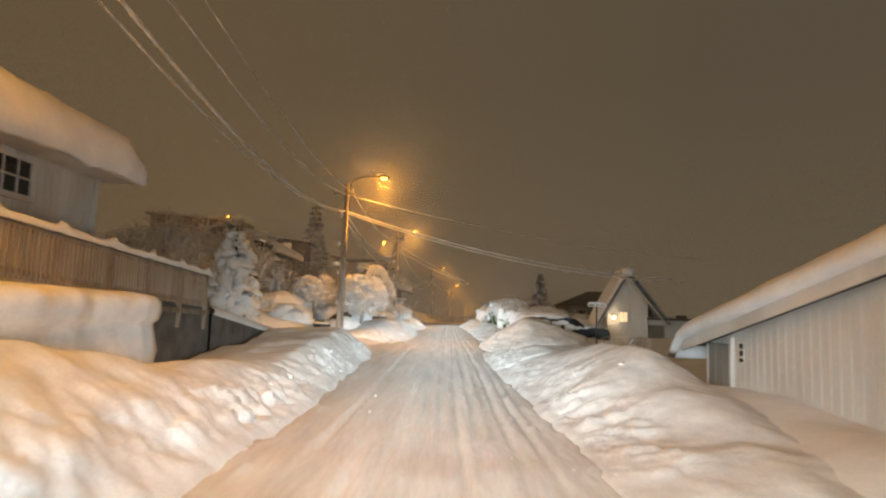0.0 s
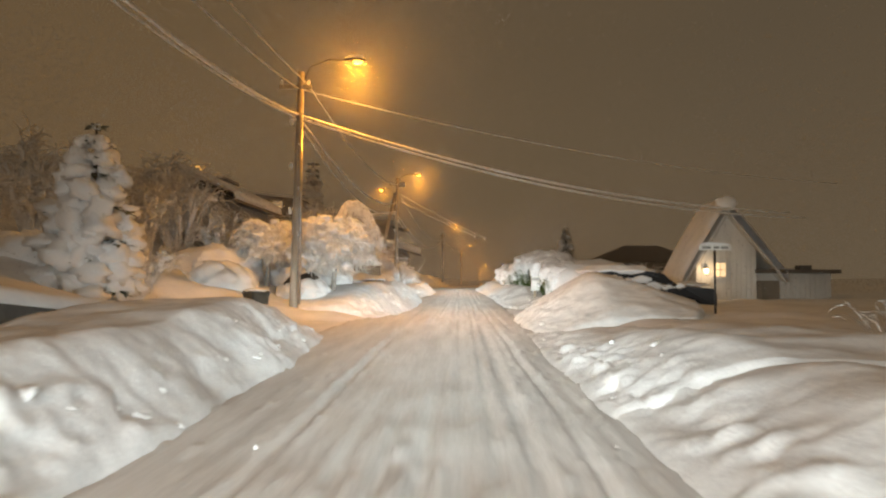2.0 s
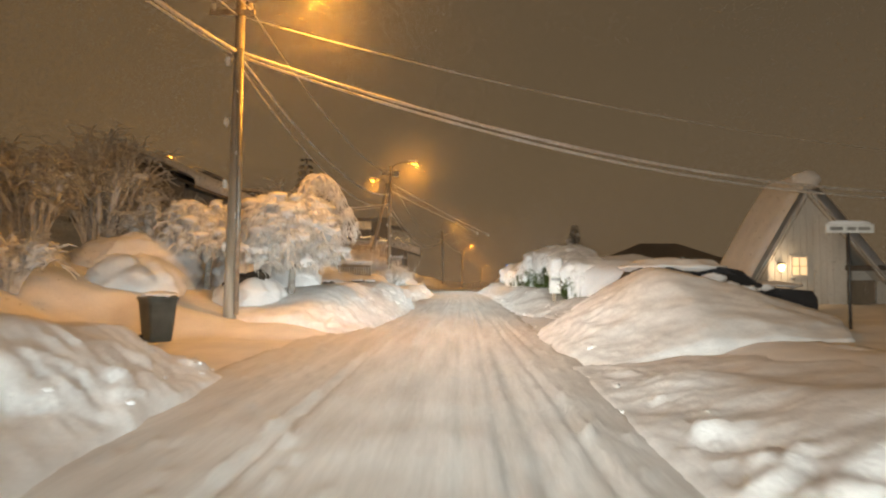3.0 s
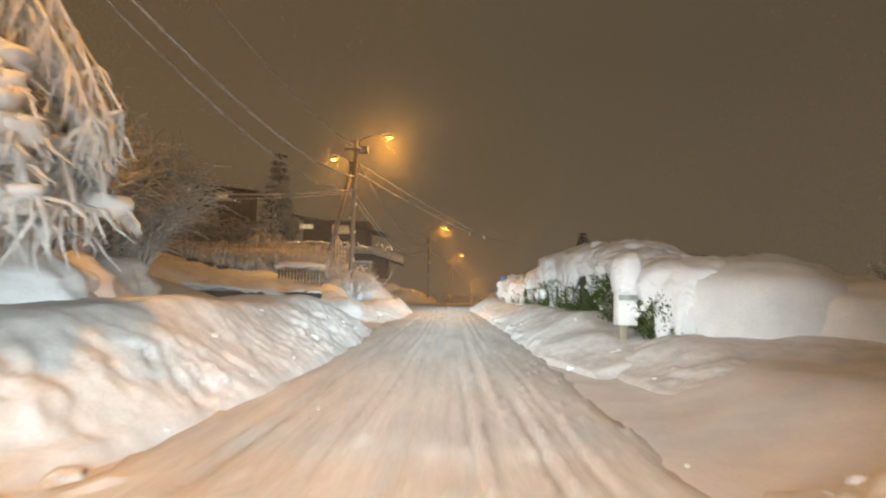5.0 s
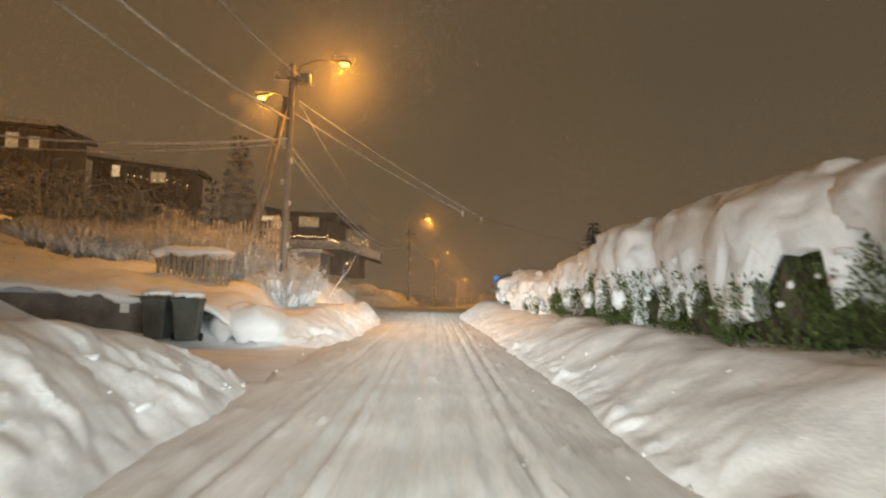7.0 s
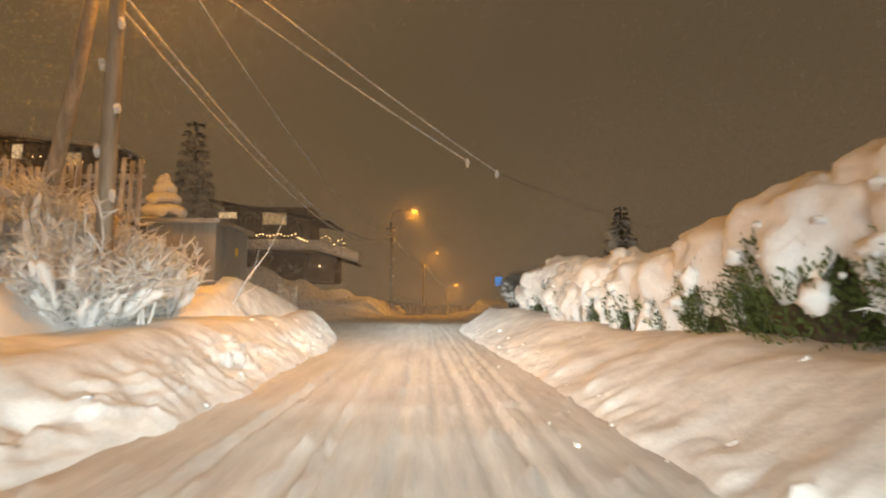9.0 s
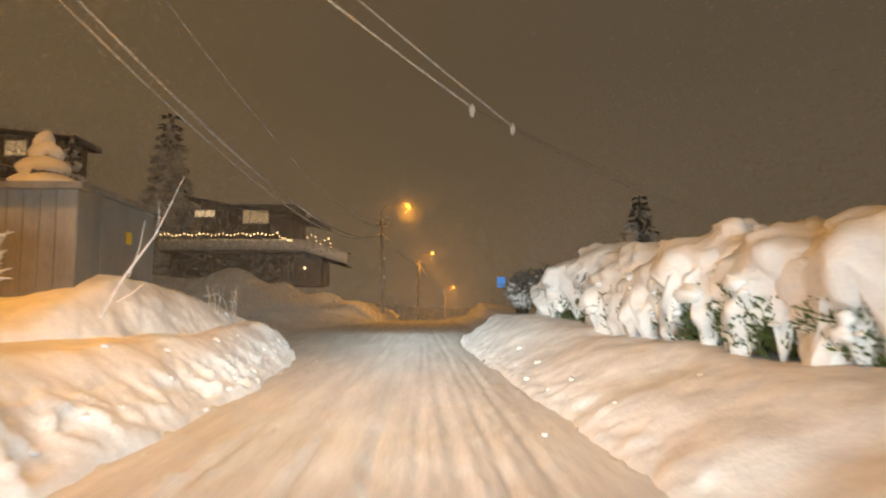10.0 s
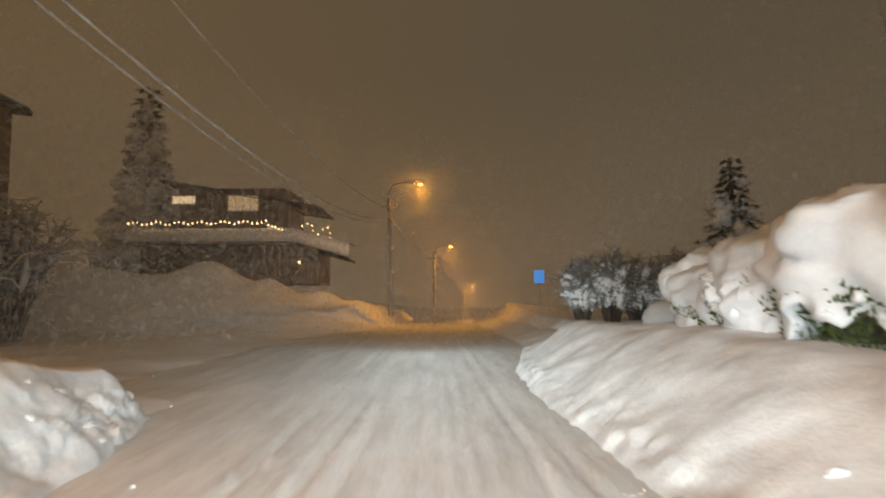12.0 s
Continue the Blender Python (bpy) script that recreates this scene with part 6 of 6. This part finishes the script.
balcony_house()
dark_house("dark hillside house with two lit windows", -31.5, -22.3, 99.0, 2.6, -0.3, 12.4, ((-29.3, 11.9, 0.8, 1.1, 1, LIT_GLASS), (-25.4, 11.4, 1.4, 1.0, 2, DIM_GLASS)), 0.4)
light_string("fairy lights under the eaves of a hillside house", along((-28.0, 98.6, 11.5), (-22.6, 98.6, 10.8), 9, 0.12), 0.035)
dark_house("dark house high on the slope with dim windows", -44.0, -31.0, 92.0, 5.0, -0.3, 14.3, ((-34.2, 12.9, 1.1, 1.3, 1, DIM_GLASS), (-32.4, 12.7, 0.9, 1.1, 1, DIM_GLASS)), 0.5)
root = thing("hip_roof_house", "low house with a dark hipped roof", "house", (20.5, 84, 0.8))
part("wall", Geo().box((20.5, 84, 1.9), (11, 7, 2.4)), GREY_BOARD, root)
window(root, (17.0, 80.42, 2.1), (1.3, 1.0), "y", 2, 1, GLASS)
window(root, (22.0, 80.42, 2.1), (1.3, 1.0), "y", 2, 1, GLASS)
g = Geo()
g.v.extend([(14.4, 79.9, 3.1), (26.6, 79.9, 3.1), (26.6, 88.1, 3.1), (14.4, 88.1, 3.1), (18.6, 84, 5.1), (22.4, 84, 5.1)])
g.f.extend([(0, 1, 5, 4), (1, 2, 5), (2, 3, 4, 5), (3, 0, 4), (3, 2, 1, 0)])
part("roof", g, ROOFING, root)

# The picket fence behind the frosted hedge.
fence = thing("picket_fence", "snow-dusted wooden picket fence behind the hedge", "fence", (-11.5, 66, 3))
frng = random.Random(5)
for k in range(74):
    x, y = -18.2 + 0.175 * k, 66.6 - 0.0165 * k
    top = 3.92 + 0.05 * math.sin(k * 0.9) + frng.uniform(-0.08, 0.08)
    part("picket", Geo().box((x, y, top - 0.65), (0.15 if x < -13 else 0.095, 0.03, 1.3), Matrix.Rotation(frng.uniform(-0.04, 0.04), 3, "Y"), bevel=0.006), SNOWY_WOOD, fence)
for dz in (3.15, 3.65):
    part("rail", Geo().box((-11.8, 66.05, dz), (13.0, 0.04, 0.09), Matrix.Rotation(-0.094, 3, "Z"), bevel=0.006), SNOWY_WOOD, fence)

for k, (x, y, h, r) in enumerate(((-13.2, 41.5, 4.6, 2.3), (-15.5, 44.5, 5.2, 2.5), (-11.6, 37.8, 3.6, 1.9), (-12.2, 70.5, 3.0, 1.7), (-27, 78, 5.0, 2.8), (-10.5, 73.5, 2.2, 1.4), (-18, 80.0, 4.0, 2.2), (-13, 76.5, 2.4, 1.6))):
    twig_bush("bare frosted tree on the slope", "garden_tree", x, y, float(land(x, y)) - 0.05, h, r, 40, 170 + k, FROST, 0.05, 0.026, 9, 0.035, lumps=0.8, clump=0.15, category="tree")


# ---- falling snow, standing in for haze and lamp halos ----
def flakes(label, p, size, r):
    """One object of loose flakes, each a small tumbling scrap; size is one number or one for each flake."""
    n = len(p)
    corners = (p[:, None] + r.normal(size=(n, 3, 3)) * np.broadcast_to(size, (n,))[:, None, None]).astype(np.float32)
    me = bpy.data.meshes.new("falling_snow_haze")
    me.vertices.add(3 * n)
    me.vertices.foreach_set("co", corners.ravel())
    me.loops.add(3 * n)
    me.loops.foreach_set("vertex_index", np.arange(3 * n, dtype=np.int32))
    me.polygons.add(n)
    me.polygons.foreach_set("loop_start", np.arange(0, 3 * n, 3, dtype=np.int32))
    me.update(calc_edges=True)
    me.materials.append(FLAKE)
    tagged(new("falling_snow_haze", me), label, "snowflakes", kind="stuff")


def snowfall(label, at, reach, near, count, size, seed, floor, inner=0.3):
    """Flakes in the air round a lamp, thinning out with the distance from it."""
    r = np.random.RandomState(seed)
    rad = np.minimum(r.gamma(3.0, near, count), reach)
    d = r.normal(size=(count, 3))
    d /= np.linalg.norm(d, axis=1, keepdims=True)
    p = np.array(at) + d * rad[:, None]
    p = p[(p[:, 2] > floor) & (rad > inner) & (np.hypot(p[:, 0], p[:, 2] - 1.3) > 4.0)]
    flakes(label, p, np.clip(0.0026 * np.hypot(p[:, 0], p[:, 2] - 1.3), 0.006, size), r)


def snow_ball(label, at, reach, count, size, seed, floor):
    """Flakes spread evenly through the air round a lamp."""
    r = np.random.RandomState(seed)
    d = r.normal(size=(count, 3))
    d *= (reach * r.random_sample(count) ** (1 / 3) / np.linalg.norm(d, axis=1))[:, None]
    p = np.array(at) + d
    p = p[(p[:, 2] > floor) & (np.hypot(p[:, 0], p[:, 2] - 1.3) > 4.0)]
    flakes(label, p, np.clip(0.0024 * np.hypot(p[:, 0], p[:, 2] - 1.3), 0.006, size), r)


def snow_haze(label, lo, hi, count, seed, fine=0.0018):
    """Flakes that imitate haze over the gardens off the road; near the road they are finer."""
    r = np.random.RandomState(seed)
    p = np.array(lo) + r.random_sample((count, 3)) * (np.array(hi) - np.array(lo))
    ground = land(p[:, 0], p[:, 1])
    p = p[(p[:, 2] > ground) & (p[:, 2] < ground + 13)]
    off = np.hypot(np.maximum(np.abs(p[:, 0]) - 1, 0), np.maximum(p[:, 1] - 68, 0))
    p, off = p[off > 7], off[off > 7]
    flakes(label, p, np.clip(fine * off, 0.012, 0.10), r)


# Flakes packed round the lamps for their glow, and over the gardens as haze.
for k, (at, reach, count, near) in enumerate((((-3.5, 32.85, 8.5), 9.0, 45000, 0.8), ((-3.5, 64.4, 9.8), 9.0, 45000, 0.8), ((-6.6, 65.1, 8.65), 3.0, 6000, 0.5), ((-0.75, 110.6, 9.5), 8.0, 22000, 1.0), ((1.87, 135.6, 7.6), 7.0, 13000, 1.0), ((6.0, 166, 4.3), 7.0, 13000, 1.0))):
    snowfall("falling snowflakes that form a street lamp's halo", at, reach, near, count, 0.015 if k < 3 else 0.022, k, 3.4 if k < 3 else 0.0)
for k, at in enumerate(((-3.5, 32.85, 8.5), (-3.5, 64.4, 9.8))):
    snow_ball("thin falling snow standing in for haze below a street lamp", at, 12.0, 90000, 0.025, 30 + k, 3.4)
    snowfall("thin falling snow that imitates the glow of a street lamp", at, 15.0, 1.65, 100000, 0.025, 20 + k, 4.0, 1.2)
snow_haze("falling snow standing in for haze over the hillside gardens", (-48, 26, 0), (-8, 97, 26), 250000, 41, 0.0034)
snow_haze("falling snow standing in for haze over the gardens beside the road", (-32, 18, 0), (-8, 62, 16), 110000, 44, 0.0024)
snow_haze("falling snow standing in for haze before the far houses", (-38, 79, 0), (-7, 130, 20), 360000, 45, 0.0015)
snow_haze("falling snow standing in for haze far down the road", (-10, 96, -2), (30, 172, 16), 330000, 42, 0.0014)
snow_haze("falling snow standing in for haze over the gardens behind the hedge", (8, 34, 0), (34, 110, 14), 150000, 43, 0.0030)

# Bare frosted trees that fill the slope between the houses.
for k, (x, y, h, r) in enumerate(((-22, 80, 5.5, 2.6), (-26, 84, 6.5, 3.0), (-31, 85, 6.5, 3.0), (-35, 88, 7.0, 3.2), (-24, 91, 5.5, 2.8), (-29, 93, 5.5, 2.8), (-20, 88, 4.5, 2.4), (-39, 84, 6.5, 3.0), (-24, 62, 5.5, 2.8), (-19.5, 61.5, 4.2, 2.2), (-19, 95, 5.0, 2.6), (-25.5, 96, 5.5, 2.8), (-16.5, 48.5, 3.4, 2.0))):
    twig_bush("bare frosted tree on the slope", "garden_tree", x, y, float(land(x, y)) - 0.05, h, r, 32, 200 + k, FROST_BARK, 0.04, 0.03, 7, 0.04, lumps=0.3, clump=0.12, category="tree")


# Tall frosted trees that screen the hillside houses.
for k, (x, y, h, r) in enumerate(((-24.5, 93, 10.0, 3.2), (-29, 90, 10.8, 3.6), (-20.4, 91, 8.2, 3.0), (-34, 87, 11.5, 3.8), (-27, 95.5, 10.6, 3.4), (-38.5, 86, 12.0, 4.0), (-22.6, 96.5, 9.4, 3.0), (-31.5, 92, 11.2, 3.6), (-36, 83, 11, 3.6), (-18.2, 96, 6.5, 2.6))):
    twig_bush("tall bare tree thick with frost on the slope", "garden_tree", x, y, float(land(x, y)) - 0.1, h, r, 38, 300 + k, FROST_BARK, 0.03, 0.055, 11, 0.08, lumps=0.8, clump=0.22, category="tree")


# The pale house above the hedge.
def pale_house():
    root = thing("pale_house", "pale wooden house with a snow-covered roof", "house", (-17.5, 55, 2.2))
    wall = part("wall", Geo().box((-17.7, 55.0, 3.95), (6.2, 8.6, 4.2)), WORN_BOARD, root)
    for g in boards_x(-14.58, 50.7, 59.3, 2.0, 6.0, 0.24):
        part("board", g, WORN_BOARD, wall)
    window(root, (-14.55, 56.2, 4.5), (1.3, 1.25), "x", 2, 1, GLASS)
    window(root, (-14.55, 53.2, 4.5), (1.3, 1.25), "x", 2, 1, GLASS)
    for s in (-1, 1):
        g = Geo().grid([[(-17.7, y, 7.9), (-17.7 + s * 3.9, y, 6.15), (-17.7 + s * 3.9, y, 6.0), (-17.7, y, 7.75)] for y in (50.0, 60.0)], close=True)
        g.f.extend([(0, 1, 2, 3), (7, 6, 5, 4)])
        part("roof", g, ROOFING, root)
    for gy in (50.72, 59.28):
        g = Geo()
        g.v.extend([(-20.8, gy, 6.0), (-14.6, gy, 6.0), (-14.6, gy, 6.3), (-17.7, gy, 7.75), (-20.8, gy, 6.3)])
        g.v.extend([(p[0], gy + 0.1, p[2]) for p in g.v[:5]])
        g.f.extend([(0, 1, 2, 3, 4), (9, 8, 7, 6, 5)] + [(i, i + 5, (i + 1) % 5 + 5, (i + 1) % 5) for i in range(5)])
        part("gable", g, WORN_BOARD, root)
    part("fascia", Geo().box((-13.78, 55.0, 6.06), (0.04, 10.0, 0.2)), DARK_WOOD, root)
    rows = []
    for i in range(50):
        y = 49.9 + 10.2 * i / 49
        w = 0.08 * noise.noise(Vector((y * 0.8, 6, 0)))
        e = 0.7 if i in (0, 49) else 1.0
        rows.append([(-21.7, y, 6.15), (-21.6, y, 6.15 + 0.5 * e), (-19.6, y, 7.05 + 0.6 * e), (-17.7, y, 7.9 + 0.6 * e + w), (-15.6, y, 6.97 + 0.6 * e + w), (-14.1, y, 6.3 + 0.55 * e + w), (-13.75, y, 6.2 + 0.4 * e), (-13.68, y, 6.1 + w), (-13.8, y, 6.12)])
    tagged(part("roof_snow", Geo().grid(rows), SNOW, smooth=True), "smooth deep snow on the pale house roof", "snow")


pale_house()
